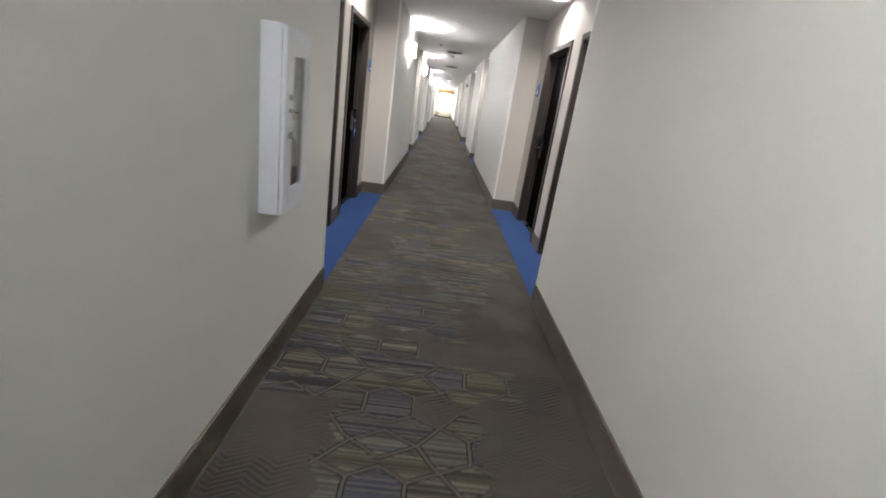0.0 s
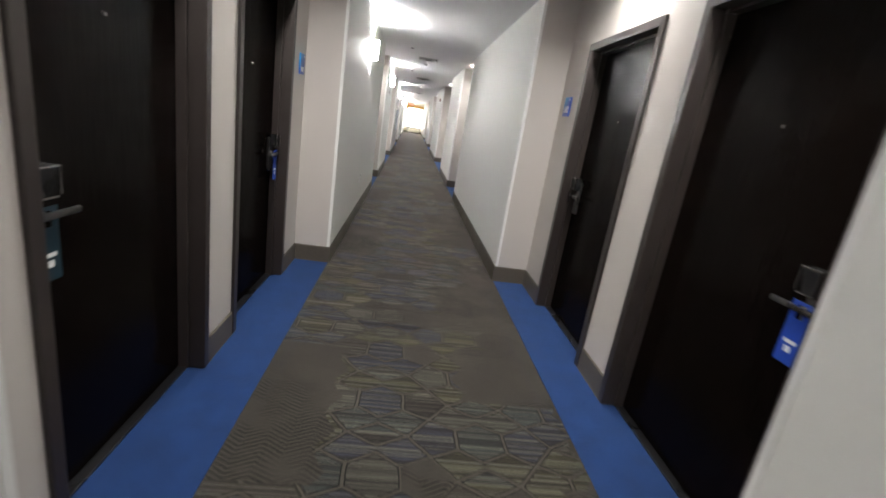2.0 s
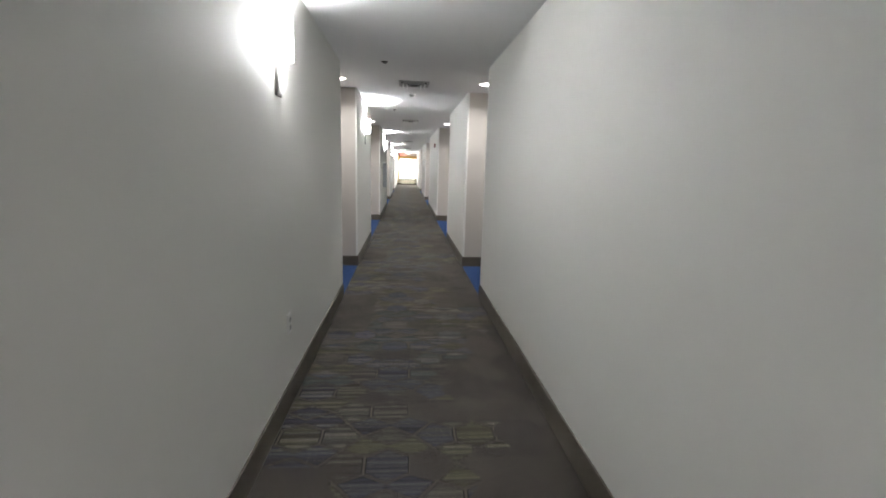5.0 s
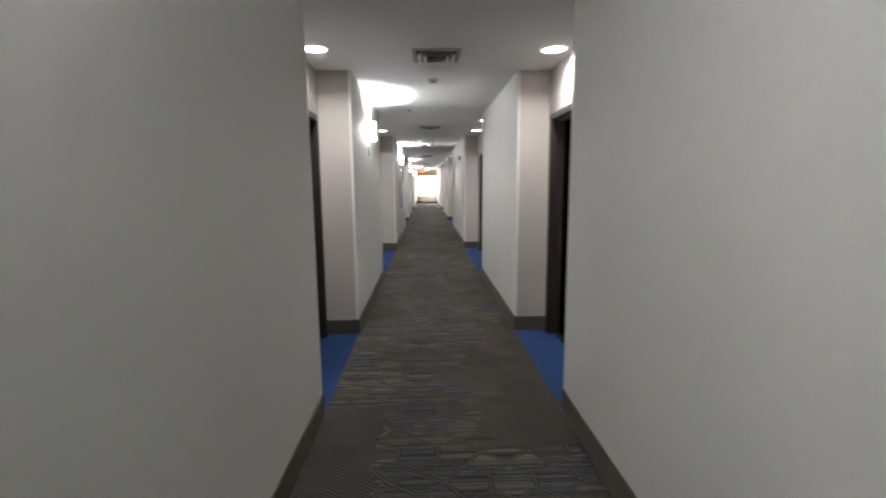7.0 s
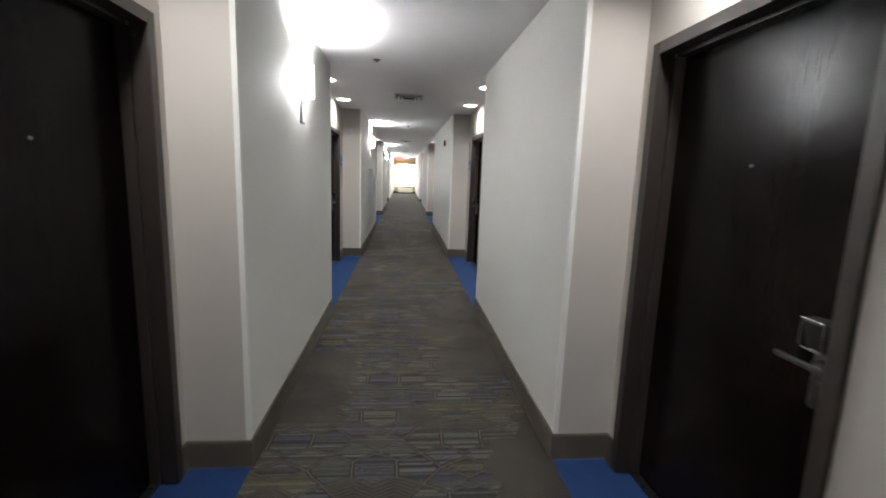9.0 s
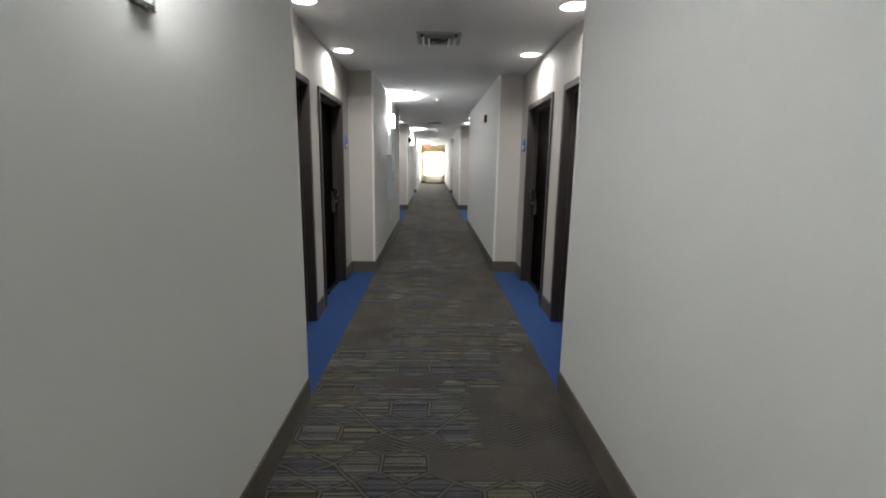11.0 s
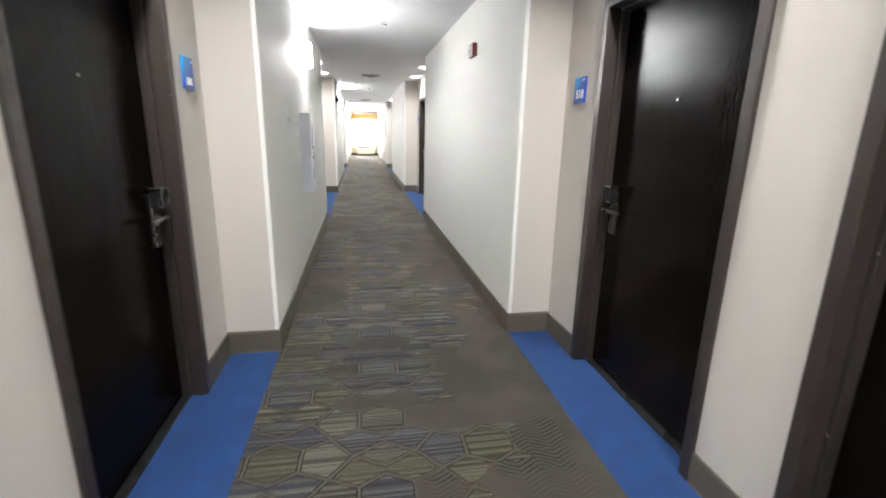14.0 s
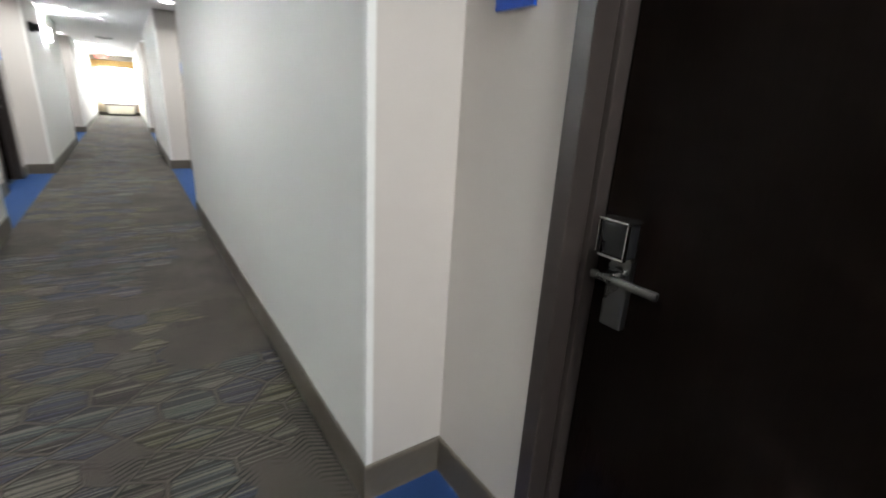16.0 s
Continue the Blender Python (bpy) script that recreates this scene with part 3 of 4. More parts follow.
    mid = (a + c) / 2
    bm = bmesh.new()
    add_tube(bm, (X(f - 0.001), mid, 1.552), (X(f + 0.006), mid, 1.552), 0.008, 0.006, n=16)
    part("peephole", bm, M_CHROME, leaf)
    return hy, s, x


handles = {}
for i, (side, (a, c, far)) in enumerate([(-1, v) for v in DOORS_LEFT] + [(1, v) for v in DOORS_RIGHT], 1):
    handles[(side, a)] = door(i, side, a, c, far)


def door_tag(side, a, card):
    """A card that hangs by its hole over a door lever."""
    hy, s, x = handles[(side, a)]
    cx = x + s * (-REVEAL + 0.052)
    bm = bmesh.new()
    y0, y1 = hy - 0.04, hy + 0.04
    add_box(bm, cx, cx + s * 0.002, y0, y1, 0.79, 0.945, bevel=0.0006, segments=1)
    add_box(bm, cx, cx + s * 0.002, y0, hy - 0.015, 0.945, 1.004, bevel=0.0006, segments=1)
    add_box(bm, cx, cx + s * 0.002, hy + 0.015, y1, 0.945, 1.004, bevel=0.0006, segments=1)
    add_box(bm, cx, cx + s * 0.002, hy - 0.015, hy + 0.015, 0.992, 1.004, bevel=0.0006, segments=1)
    tag = tagged(part("door_hanger", bm, card), "dark teal paper tag hanging on a door lever" if card is M_TEAL else "bright blue paper tag hanging on a door lever", "door hanger", "door hangers")
    box_part("printed_bar", (cx + s * 0.002, cx + s * 0.0028, hy - 0.024, hy + 0.024, 0.86, 0.872), M_WHITE, tag)
    box_part("printed_bar", (cx + s * 0.002, cx + s * 0.0028, hy - 0.012, hy + 0.012, 0.83, 0.85), M_WHITE, tag)


door_tag(-1, 3.11, M_TEAL)
door_tag(-1, 4.488, M_TAG)
door_tag(1, 3.088, M_TAG)


# ---- room signs ----
def lettering(text, size, m, name, parent, material):
    cu = bpy.data.curves.new("text", "FONT")
    cu.offset = size * 0.022
    cu.body, cu.size, cu.extrude, cu.align_x, cu.align_y = text, size, 0.0008, "CENTER", "CENTER"
    tmp = new("text", cu)
    me = bpy.data.meshes.new_from_object(tmp.evaluated_get(bpy.context.evaluated_depsgraph_get()))
    bpy.data.objects.remove(tmp)
    me.materials.clear()
    me.materials.append(material)
    me.transform(m)
    ob = new(name, me)
    ob.parent = parent
    return ob


def room_sign(side, y, text):
    s = 1 if side < 0 else -1
    x = LA if side < 0 else RA
    z0, z1, w = 1.57, 1.722, 0.14
    thing = base_empty("room_sign", x, y, z0, f"square blue acrylic room number sign reading {text}" if text else "square blue acrylic room number sign on the wall", "sign", "room signs")
    plate = box_part("plate", (x + s * 0.004, x + s * 0.014, y - w / 2, y + w / 2, z0, z1), M_SIGN_L if side < 0 else M_SIGN_R, thing, bevel=0.002)
    box_part("mount", (x, x + s * 0.004, y - 0.05, y + 0.05, z0 + 0.03, z1 - 0.03), M_GREY, thing)
    rot = Matrix.Translation((x + s * 0.0152, y - s * -0.008, 1.622)) @ Euler((radians(90), 0, radians(90 if s > 0 else -90))).to_matrix().to_4x4()
    if text:
        lettering(text, 0.066, rot, "number", thing, M_WHITE)
    else:
        box_part("number_bar", (x + s * 0.014, x + s * 0.016, y - 0.035, y + 0.035, 1.59, 1.625), M_WHITE, thing)
    box_part("logo_bar", (x + s * 0.0142, x + s * 0.0155, y + s * 0.06, y + s * 0.038, 1.699, 1.706), M_WHITE, thing)


room_sign(-1, 5.82, "")
room_sign(1, 5.81, "512")
room_sign(-1, 17.7, "")
room_sign(1, 17.79, "518")
room_sign(-1, 25.63, "")
room_sign(1, 25.78, "")


# ---- lamps ----
def wall_sconce(y):
    x = L
    thing = base_empty("wall_sconce", x, y, 1.8, "lit white half-drum wall sconce with a chrome back plate", "wall lamp", "corridor sconces")
    bm = bmesh.new()
    add_box(bm, x, x + 0.016, y - 0.042, y + 0.042, 1.8, 2.14, bevel=0.004)
    plate = part("back_plate", bm, M_NICKEL, thing)
    box_part("plate_inlay", (x + 0.0155, x + 0.019, y - 0.026, y + 0.026, 1.815, 1.93), M_WHITE, thing, "white panel on the plate")
    # open half drum
    n, r, z0, z1 = 20, 0.064, 1.985, 2.2
    bm = bmesh.new()
    def ring(rad, z):
        return [bm.verts.new((x + 0.012 + (rad + 0.012) * max(0.0, math.sin(math.pi * i / n)) ** 0.4, y - rad * math.cos(math.pi * i / n), z)) for i in range(n + 1)]
    o0, o1, i0, i1 = ring(r, z0), ring(r, z1), ring(r - 0.004, z0), ring(r - 0.004, z1)
    for i in range(n):
        for p, q in ((o0, o1), (o1, i1), (i1, i0), (i0, o0)):
            bm.faces.new((p[i], p[i + 1], q[i + 1], q[i]))
    # closed foot
    bm.faces.new(i0[::-1])
    part("shade", bm, M_SHADE, thing, "glowing white fabric shade", smooth=True)
    bm = bmesh.new()
    add_tube(bm, (x + 0.01, y, 2.03), (x + 0.05, y, 2.03), 0.010, n=12)
    add_tube(bm, (x + 0.05, y, 2.01), (x + 0.05, y, 2.07), 0.016, n=14)
    part("lamp_holder", bm, M_WHITE, thing)
    lamp = bpy.data.lights.new("sconce_lamp", "POINT")
    lamp.energy, lamp.color, lamp.shadow_soft_size = SCONCE_POWER, (0.99, 0.995, 1.0), 0.022
    ob = new("sconce_lamp", lamp)
    ob.location = (x + 0.05, y, 2.157)
    ob.parent = thing


# the first sconce is unseen: added to light the corridor's start
for y in (-0.1, 8.07, 13.35, 20.05, 27.95, 36.2):
    wall_sconce(y)


def downlight(x, y):
    thing = base_empty("recessed_downlight", x, y, H, "lit round recessed ceiling downlight with a white trim", "ceiling light", "recess downlights")
    bm = bmesh.new()
    add_lathe(bm, [(0.09, 0.0), (0.108, 0.0), (0.108, -0.003), (0.102, -0.007), (0.092, -0.007), (0.09, 0.0)], (x, y, H), 32)
    part("trim_ring", bm, M_WHITE, thing, smooth=True)
    bm = bmesh.new()
    add_tube(bm, (x, y, H - 0.0045), (x, y, H - 0.0005), 0.09, 0.09, n=32)
    part("lens", bm, M_LENS, thing, "glowing frosted lens")
    lamp = bpy.data.lights.new("downlight_lamp", "AREA")
    lamp.shape, lamp.size, lamp.energy, lamp.color, lamp.spread = "DISK", 0.13, DOWNLIGHT_POWER, (1.0, 0.99, 0.955), radians(150)
    ob = new("downlight_lamp", lamp)
    ob.location = (x, y, H - 0.009)
    ob.parent = thing


for y in (4.83 - 1.44, 4.83, 11.42, 15.46, 16.9, 23.65, 25.1, 31.3, 32.75):
    downlight(-0.965, y)
    downlight(0.885, y)


# ---- ceiling things ----
def air_vent(x, y):
    thing = base_empty("ceiling_vent", x, y, H, "square white louvred air diffuser with a dark core", "ceiling vent", "air diffusers")
    w = 0.19
    bm = bmesh.new()
    for u0, u1, v0, v1 in ((-w, w, -w, -w + 0.03), (-w, w, w - 0.03, w), (-w, -w + 0.03, -w + 0.03, w - 0.03), (w - 0.03, w, -w + 0.03, w - 0.03)):
        add_box(bm, x + u0, x + u1, y + v0, y + v1, H - 0.012, H, bevel=0.002)
    part("frame", bm, M_GREY, thing)
    # no hole in the ceiling: a dark sheet gives the duct's shade
    box_part("backing", (x - w + 0.03, x + w - 0.03, y - w + 0.03, y + w - 0.03, H - 0.003, H - 0.0005), M_DARK, thing, "dark sheet standing in for the shaded duct opening")
    for sx in (1, -1):
        for q, drop in ((0.185, 0.018), (0.135, 0.028)):
            bm = bmesh.new()
            vs = [bm.verts.new((x + sx * (q + dq), y + t, H - 0.012 - dz)) for t, dq, dz in ((-0.15, 0, 0), (0.15, 0, 0), (0.11, -0.06, drop), (-0.11, -0.06, drop))]
            bm.faces.new(vs)
            bmesh.ops.solidify(bm, geom=bm.faces[:], thickness=0.0015)
            part("louvre", bm, M_VENT, thing)
            # added white strip: paints the glint that polished louvres would show
            bm = bmesh.new()
            add_box(bm, x + sx * (q - 0.058), x + sx * (q - 0.040), y - 0.135, y + 0.135, H - 0.012 - drop - 0.012, H - 0.012 - drop + 0.004, bevel=0.003)
            part("louvre_glint", bm, M_WHITE, thing, "white strip standing in for a glint on the louvre")
    for sy in (1, -1):
        for q in (0.135, 0.09):
            bm = bmesh.new()
            vs = [bm.verts.new((x + t, y + sy * (q + dq), H - 0.006 - dz)) for t, dq, dz in ((-q, 0, 0), (q, 0, 0), (q - 0.03, -0.03, 0.02), (-q + 0.03, -0.03, 0.02))]
            bm.faces.new(vs)
            bmesh.ops.solidify(bm, geom=bm.faces[:], thickness=0.0015)
            part("louvre", bm, M_GREY, thing)
    bm = bmesh.new()
    add_tube(bm, (x, y, H - 0.03), (x, y, H - 0.004), 0.05, 0.07, n=24)
    part("damper", bm, M_DARK, thing)


for y in (4.35, 11.6, 16.37, 25.2, 32.9):
    air_vent(-0.03, y)


def smoke_detector(x, y):
    bm = bmesh.new()
    add_lathe(bm, [(0.0005, 0.0), (0.05, 0.0), (0.052, -0.01), (0.047, -0.017), (0.04, -0.019), (0.036, -0.036), (0.024, -0.042), (0.0005, -0.043)], (x, y, H), 28)
    t = tagged(part("smoke_detector", bm, M_WHITE, smooth=True), "round white smoke detector on the ceiling", "smoke detector", "smoke detectors")
    bm = bmesh.new()
    add_box(bm, x - 0.02, x + 0.02, y - 0.042, y - 0.036, H - 0.032, H - 0.024)
    part("sensor_slot", bm, M_BLACK, t)


for p in ((-0.04, 12.48), (0.02, 20.4), (0.03, 28.2)):
    smoke_detector(*p)


def sprinkler(x, y):
    t = base_empty("sprinkler_head", x, y, H, "small chrome fire sprinkler head in the ceiling", "sprinkler", "sprinklers")
    bm = bmesh.new()
    add_lathe(bm, [(0.012, 0.0), (0.036, 0.0), (0.034, -0.004), (0.014, -0.008), (0.012, 0.0)], (x, y, H), 20)
    part("escutcheon", bm, M_DARK, t, smooth=True)
    bm = bmesh.new()
    add_tube(bm, (x, y, H), (x, y, H - 0.014), 0.010, n=12)
    part("body", bm, M_CHROME, t)
    bm = bmesh.new()
    add_tube(bm, (x, y, H - 0.017), (x, y, H - 0.014), 0.016, n=16)
    part("deflector", bm, M_DARK, t)


for p in ((-0.35, 10.42), (-0.345, 14.4), (-0.357, 19.4), (-0.35, 27.3)):
    sprinkler(*p)


# ---- extinguisher cabinets ----
def extinguisher_cabinet(y, seen_inside):
    x, dpt = L, 0.078
    w, z0, z1 = CABINET
    y0, y1 = y, y + w
    thing = base_empty("extinguisher_cabinet", x, y, z0, "white metal fire extinguisher cabinet with a narrow glazed door", "fire cabinet", "extinguisher cabinets")
    bm = bmesh.new()
    t, back, e = 0.012, x - 0.115, 0.001
    add_box(bm, back, back + 0.004, y0 + e, y1 - e, z0 + e, z1 - e)
    for i0, i1, j0, j1 in ((y0, y0 + t, z0, z1), (y1 - t, y1, z0, z1), (y0 + t, y1 - t, z0, z0 + t), (y0 + t, y1 - t, z1 - t, z1)):
        add_box(bm, back + 0.004, x, max(i0, y0 + e), min(i1, y1 - e), max(j0, z0 + e), min(j1, z1 - e))
        add_box(bm, x, x + dpt, i0, i1, j0, j1, bevel=0.004 if j1 - j0 > 0.1 else 0.0)
    part("body", bm, M_COOL, thing)
    f0, f1 = x + dpt + 0.001, x + dpt + 0.016
    wa, wb, wz0, wz1 = y0 + 0.1, y0 + 0.232, z0 + 0.1, z1 - 0.1
    bm = bmesh.new()
    add_box(bm, f0, f1, y0 + 0.004, wa, z0 + 0.004, z1 - 0.004, bevel=0.003)
    add_box(bm, f0, f1, wb, y1 - 0.004, z0 + 0.004, z1 - 0.004, bevel=0.003)
    add_box(bm, f0, f1, wa, wb, z0 + 0.004, wz0)
    add_box(bm, f0, f1, wa, wb, wz1, z1 - 0.004)
    dr = part("door", bm, M_COOL, thing)
    pane = box_part("pane", (f0 + 0.005, f0 + 0.008, wa, wb, wz0, wz1), M_GLASS, dr)
    pane.visible_shadow = False
    bm = bmesh.new()
    add_tube(bm, (f1 - 0.002, y0 + 0.06, 1.28), (f1 + 0.008, y0 + 0.06, 1.28), 0.011, n=16)
    part("lock", bm, M_CHROME, dr)
    bm = bmesh.new()
    add_tube(bm, (f1 - 0.002, y0 + 0.055, 1.23), (f1 + 0.02, y0 + 0.055, 1.23), 0.008, n=14)
    add_tube(bm, (f1 + 0.018, y0 + 0.05, 1.23), (f1 + 0.018, y0 + 0.115, 1.225), 0.0055, n=12)
    part("pull_handle", bm, M_CHROME, dr, smooth=True)
    bm = bmesh.new()
    add_box(bm, f1 - 0.001, f1 + 0.012, y0 + 0.05, y0 + 0.078, 1.125, 1.15, bevel=0.003)
    add_tube(bm, (f1 + 0.008, y0 + 0.07, 1.14), (f1 + 0.012, y0 + 0.092, 1.18), 0.003, n=10)
    part("latch", bm, M_CHROME, dr)
    box_part("lining", (back + 0.004, back + 0.006, y0 + t, y1 - t, z0 + t, z1 - t), M_GREY, thing, "grey cabinet lining")
    # extinguisher inside
    cy, cx = y1 - t - 0.072, x + 0.0
    ex = base_empty("fire_extinguisher", cx, cy, z0, "red fire extinguisher with a yellow tag inside its cabinet", "extinguisher", "extinguishers")
    bm = bmesh.new()
    r = 0.07
    add_lathe(bm, [(0.0005, 0.0), (r, 0.002), (r, 0.24), (0.058, 0.275), (0.022, 0.295), (0.018, 0.31), (0.0005, 0.31)], (cx, cy, z0 + t), 28)
    part("cylinder", bm, M_MAROON, ex, smooth=True)
    bm = bmesh.new()
    add_box(bm, cx - 0.014, cx + 0.014, cy - 0.022, cy + 0.022, z0 + t + 0.305, z0 + t + 0.33, bevel=0.004)
    add_box(bm, cx - 0.009, cx + 0.009, cy - 0.075, cy + 0.02, z0 + t + 0.332, z0 + t + 0.343, bevel=0.003)
    part("valve", bm, M_BLACK, ex)
    bm = bmesh.new()
    add_box(bm, cx + 0.045, cx + 0.049, cy - 0.06, cy - 0.01, z0 + t + 0.25, z0 + t + 0.3)
    part("tag", bm, M_YELLOW, ex, "yellow inspection tag")
    if seen_inside:
        hd = base_empty("smoke_hood", cx, cy, z0, "white hood with an orange band on the cabinet hook", "safety hood")
        bm = bmesh.new()
        add_lathe(bm, [(0.0005, 0.15), (0.03, 0.142), (0.052, 0.1), (0.056, 0.045), (0.05, 0.0), (0.0005, 0.0)], (cx, cy, z0 + t + 0.345), 24)
        part("shell", bm, M_WHITE, hd, smooth=True)
        bm = bmesh.new()
        add_lathe(bm, [(0.053, 0.0), (0.0565, 0.0), (0.0585, 0.025), (0.055, 0.025)], (cx, cy, z0 + t + 0.352), 24)
        part("band", bm, shade("orange_plastic", (0.42, 0.12, 0.05), 0.4), hd)


extinguisher_cabinet(NICHES[0], True)
extinguisher_cabinet(NICHES[1], False)


# ---- small wall things ----
def wall_plate(name, x, s, y, z, w, h, label, category, slots, material=M_WHITE):
    t = tagged(box_part(name, (x, x + s * 0.012, y - w / 2, y + w / 2, z - h / 2, z + h / 2), material, bevel=0.004), label, category)
    for dz in slots:
        box_part("socket", (x + s * 0.012, x + s * 0.0145, y - w * 0.22, y + w * 0.22, z + dz - 0.014, z + dz + 0.014), M_GREY, t)
    return t


wall_plate("wall_thermostat", L, 1, 18.8, 1.49, 0.08, 0.13, "small white wall control box beside the sconce", "wall control", (-0.035,), M_WHITE)
wall_plate("wall_socket", L, 1, 20.15, 0.48, 0.075, 0.12, "white double wall socket low on the wall", "socket", (-0.025, 0.025))
wall_plate("wall_socket", L, 1, 8.14, 0.51, 0.075, 0.12, "white double wall socket low on the wall", "socket", (-0.025, 0.025))
wall_plate("wall_label", L, 1, 1.96, 1.09, 0.024, 0.075, "narrow red label stuck beside the cabinet", "label", (), M_RED)

al = base_empty("fire_alarm", R, 19.25, 2.02, "red fire alarm horn with a clear strobe high on the wall", "fire alarm")
box_part("case", (R, R - 0.044, 19.22, 19.39, 2.035, 2.142), M_MAROON, al, bevel=0.006)
box_part("face_plate", (R - 0.044, R - 0.050, 19.218, 19.392, 2.033, 2.144), M_WHITE, al, "white front plate", bevel=0.002)
box_part("strobe", (R - 0.050, R - 0.062, 19.27, 19.34, 2.1, 2.135), M_WHITE, al, "white strobe lens", bevel=0.006)
for i in range(4):
    box_part("horn_slot", (R - 0.050, R - 0.0515, 19.25, 19.36, 2.042 + i * 0.014, 2.047 + i * 0.014), M_BLACK, al)

horn = base_empty("wall_horn", L, 26.25, 2.02, "dark grey rounded warning horn high on the pale wall", "alarm horn")
box_part("horn_case", (L, L + 0.055, 26.16, 26.34, 2.0, 2.13), M_DARK, horn, bevel=0.02)
bm = bmesh.new()
add_tube(bm, (L + 0.05, 26.25, 2.065), (L + 0.11, 26.25, 2.065), 0.035, 0.058, n=24)
part("horn_bell", bm, M_DARK, horn, "dark flared bell", smooth=True)

# ---- the far end ----
WX0, WX1, WZ0, WZ1 = -0.75, 0.69, 0.50, 2.06
bm = bmesh.new()
for span in ((LA - WALL, WX0, 0, H), (WX1, RA + WALL, 0, H), (WX0, WX1, 0, WZ0), (WX0, WX1, WZ1, H)):
    add_box(bm, span[0], span[1], END, END + 0.18, span[2], span[3])
tagged(part("wall_north", bm, M_RECESS), "beige end wall with a large bright window", "wall", kind="structure")
baseboard([(L, END), (R, END)], -1)
win = base_empty("window_1", 0, END, WZ0, "tall window full of bright daylight at the corridor end", "window", kind="structure")
bm = bmesh.new()
for span in ((WX0, WX0 + 0.04, WZ0, WZ1), (WX1 - 0.04, WX1, WZ0, WZ1), (WX0 + 0.04, WX1 - 0.04, WZ0, WZ0 + 0.04), (WX0 + 0.04, WX1 - 0.04, WZ1 - 0.04, WZ1)):
    add_box(bm, span[0], span[1], END + 0.06, END + 0.12, span[2], span[3], bevel=0.004)
part("window_frame", bm, M_WHITE, win)
g = box_part("pane", (WX0 + 0.04, WX1 - 0.04, END + 0.085, END + 0.091, WZ0 + 0.04, WZ1 - 0.04), M_GLASS, win)
g.visible_shadow = False
# sill takes the dark frame colour to paint the shadow line under the glass
box_part("window_sill", (WX0 - 0.03, WX1 + 0.03, END - 0.03, END + 0.06, WZ0 - 0.03, WZ0 - 0.001), M_FRAME, win, "window sill coloured dark brown for the shadow line below the window", bevel=0.004)
bm = bmesh.new()
add_box(bm, -3, 3, END + 3.0, END + 3.05, -1.5, 5)
tagged(part("backdrop", bm, M_OUTSIDE), "pale overexposed daylight beyond the window", "backdrop", kind="structure")

ac = base_empty("wall_air_conditioner", 0, END, 0.05, "beige packaged air conditioner under the end window", "air conditioner")
box_part("cabinet", (-0.46, 0.52, END - 0.25, END - 0.016, 0.085, 0.43), M_PTAC, ac, bevel=0.02)
for i in range(9):
    box_part("grille_slat", (-0.42, 0.48, END - 0.257, END - 0.245, 0.125 + i * 0.022, 0.135 + i * 0.022), M_PTAC, ac, bevel=0.002)
# dark box added as top grille; its colour gives the shadow between unit and window
box_part("shadow_line_grille", (-0.42, 0.48, END - 0.235, END - 0.04, 0.4295, 0.442), M_DARK, ac, "outlet grille coloured dark for the shadow above the unit", bevel=0.003)
box_part("plinth", (-0.44, 0.5, END - 0.22, END - 0.016, 0.001, 0.085), M_DARK, ac, "dark recessed plinth")


def curtain(x0, x1):
    bm = bmesh.new()
    n = 26
    rows = []
    for z in (0.16, 1.1, 2.06):
        rows.append([bm.verts.new((x0 + (x1 - x0) * i / n, END - 0.10 + 0.03 * math.sin(i * 1.5) * (1.1 if z < 1 else 0.9), z)) for i in range(n + 1)])
    for p, q in zip(rows, rows[1:]):
        for i in range(n):
            bm.faces.new((p[i], p[i + 1], q[i + 1], q[i]))
    bmesh.ops.solidify(bm, geom=bm.faces[:], thickness=0.004)
    tagged(part("curtain", bm, M_CREAM, smooth=True), "cream pleated curtain hanging beside the end window", "curtain", "end window curtains")


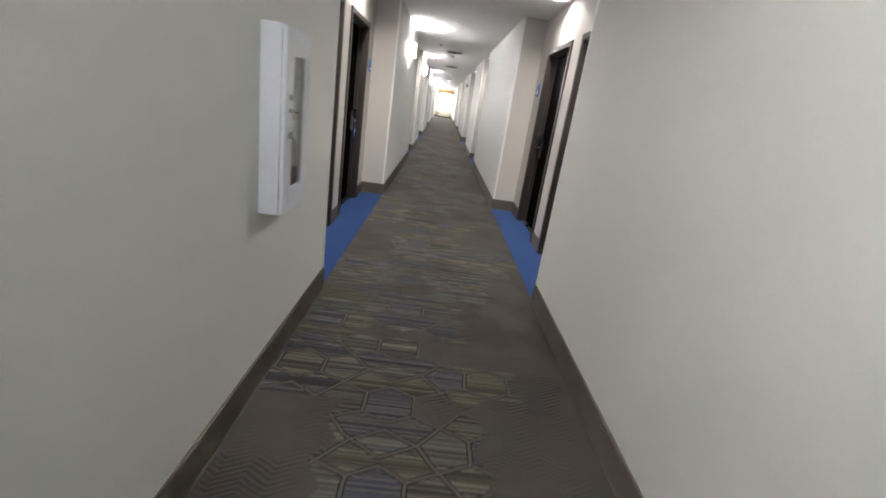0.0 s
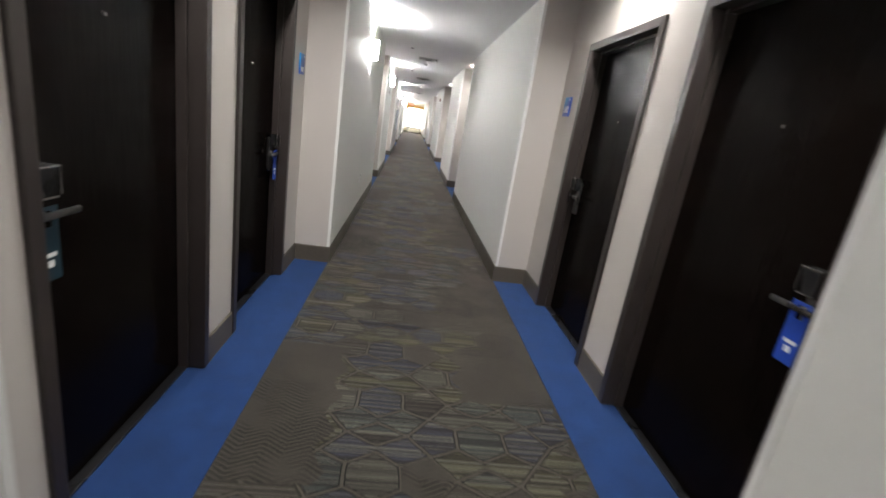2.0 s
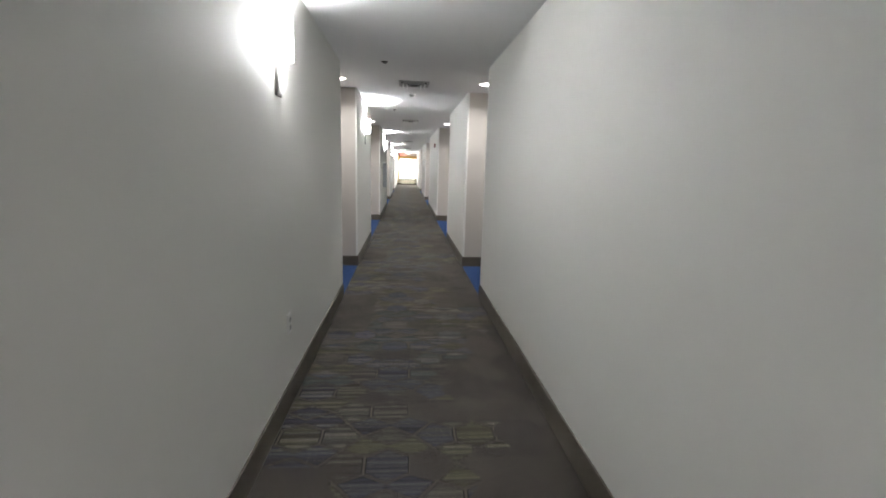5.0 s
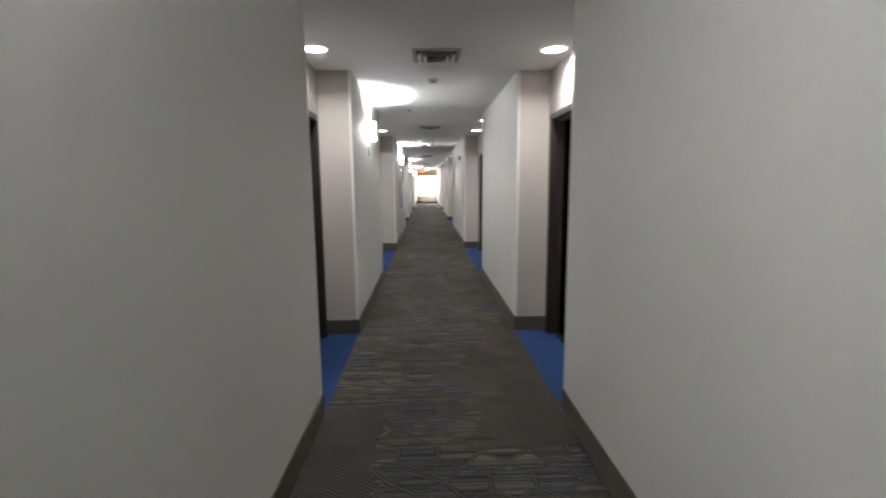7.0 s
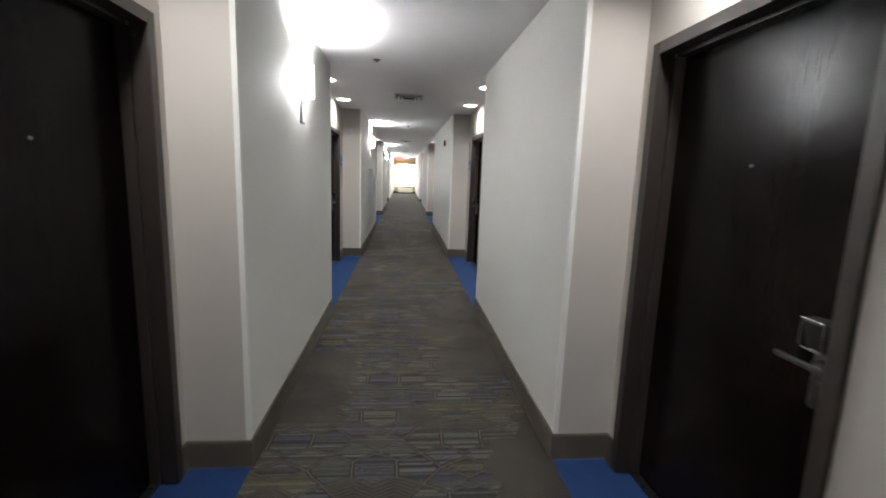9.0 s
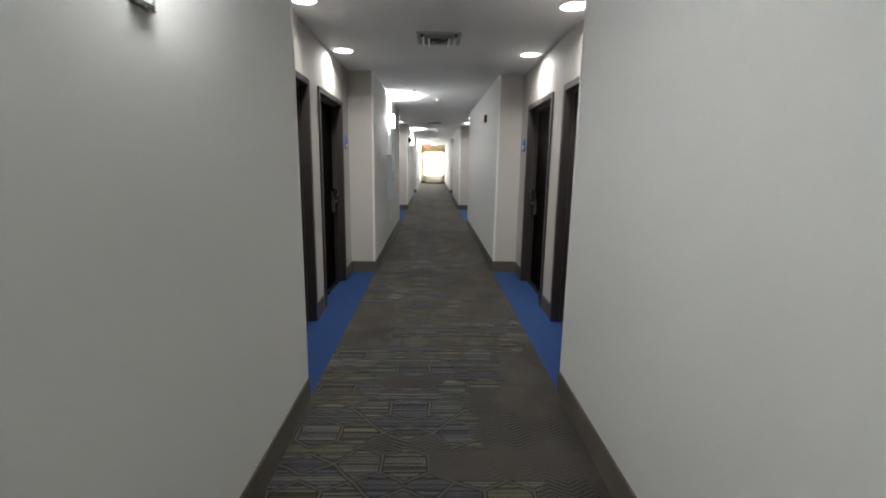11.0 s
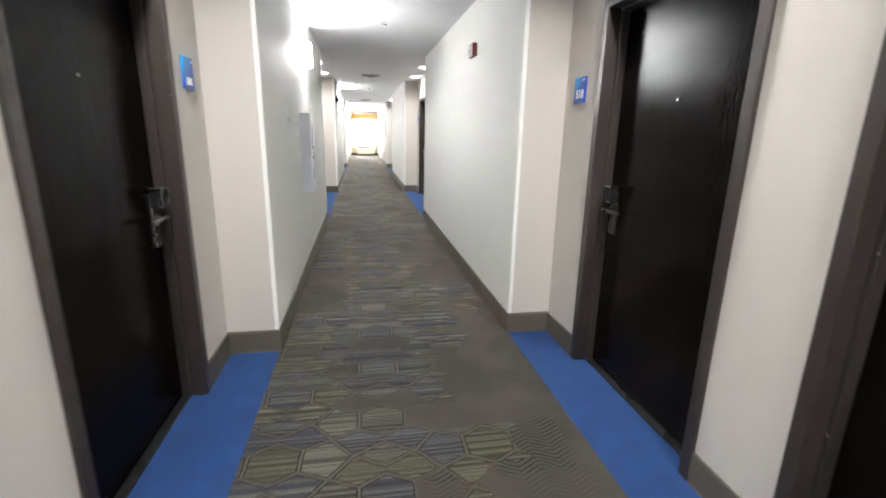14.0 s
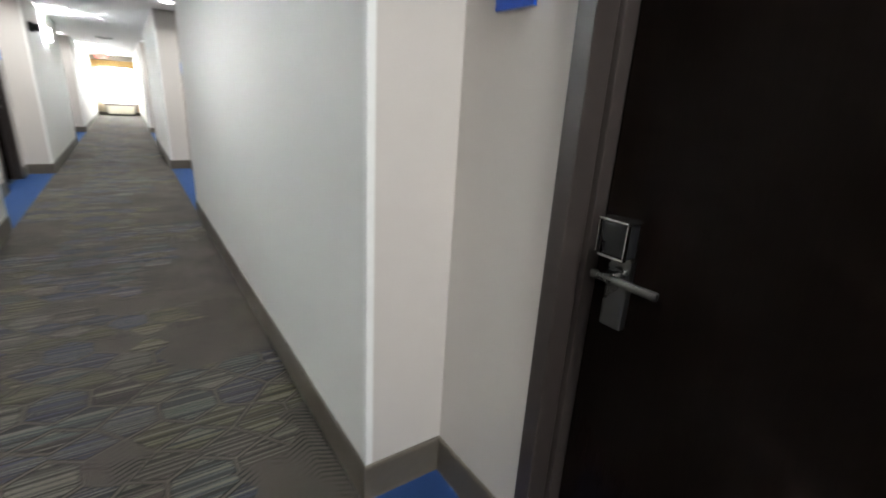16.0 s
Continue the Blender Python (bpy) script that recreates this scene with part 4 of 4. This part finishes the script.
curtain(-0.79, -0.55)
curtain(0.62, 0.735)
bm = bmesh.new()
rows = []
for i in range(25):
    u = i / 12 - 1
    vx = (L + R) / 2 + u * ((R - L) / 2 - 0.02)
    foot = 2.07 - 0.10 * abs(u) ** 3
    fold = 0.006 * math.sin(i * 1.9)
    rows.append([bm.verts.new((vx, vy, vz)) for vy, vz in ((END - 0.15 + fold, foot), (END - 0.17 + fold, foot + 0.02), (END - 0.17 + fold * 0.4, 2.29), (END - 0.15, 2.30), (END - 0.02, 2.30), (END - 0.02, foot))])
for p, q in zip(rows, rows[1:]):
    for i in range(6):
        bm.faces.new((p[i], q[i], q[(i + 1) % 6], p[(i + 1) % 6]))
bm.faces.new(rows[0])
bm.faces.new(rows[-1])
tagged(part("window_valance", bm, M_TAN, smooth=True), "tan fabric valance with a scalloped foot above the end window", "valance")

ex = base_empty("exit_sign", -0.33, 40.6, 2.26, "red lit exit sign hanging from the ceiling", "exit sign")
box_part("case", (-0.48, -0.18, 40.58, 40.62, 2.27, 2.46), M_GREY, ex, bevel=0.006)
box_part("stem", (-0.35, -0.31, 40.59, 40.61, 2.46, 2.5), M_WHITE, ex)
lettering("EXIT", 0.18, Matrix.Translation((-0.33, 40.577, 2.365)) @ Euler((radians(90), 0, 0)).to_matrix().to_4x4(), "letters", ex, M_EXIT)
dome = base_empty("ceiling_dome_light", 0.03, 40.2, H, "round lit flush ceiling light near the end window", "ceiling light")
bm = bmesh.new()
add_lathe(bm, [(0.0005, -0.09), (0.07, -0.085), (0.13, -0.06), (0.16, -0.02)], (0.03, 40.2, H), 28)
part("diffuser", bm, M_DOME, dome, "glowing opal diffuser", smooth=True)
bm = bmesh.new()
add_lathe(bm, [(0.15, 0.0), (0.175, 0.0), (0.175, -0.025), (0.15, -0.025)], (0.03, 40.2, H), 28)
part("rim", bm, M_WHITE, dome, smooth=True)
lamp = bpy.data.lights.new("dome_lamp", "AREA")
lamp.shape, lamp.size, lamp.energy, lamp.color = "DISK", 0.25, 16, (1.0, 0.88, 0.7)
ob = new("dome_lamp", lamp)
ob.location = (0.03, 40.2, H - 0.1)
ob.parent = dome
day = bpy.data.lights.new("window_daylight", "AREA")
day.shape, day.size, day.size_y, day.energy, day.color = "RECTANGLE", 1.1, 1.45, 24, (1.0, 0.97, 0.9)
ob = new("window_daylight", day)
ob.matrix_world = look((0, END + 0.05, 1.27), (0, END - 1, 1.2))
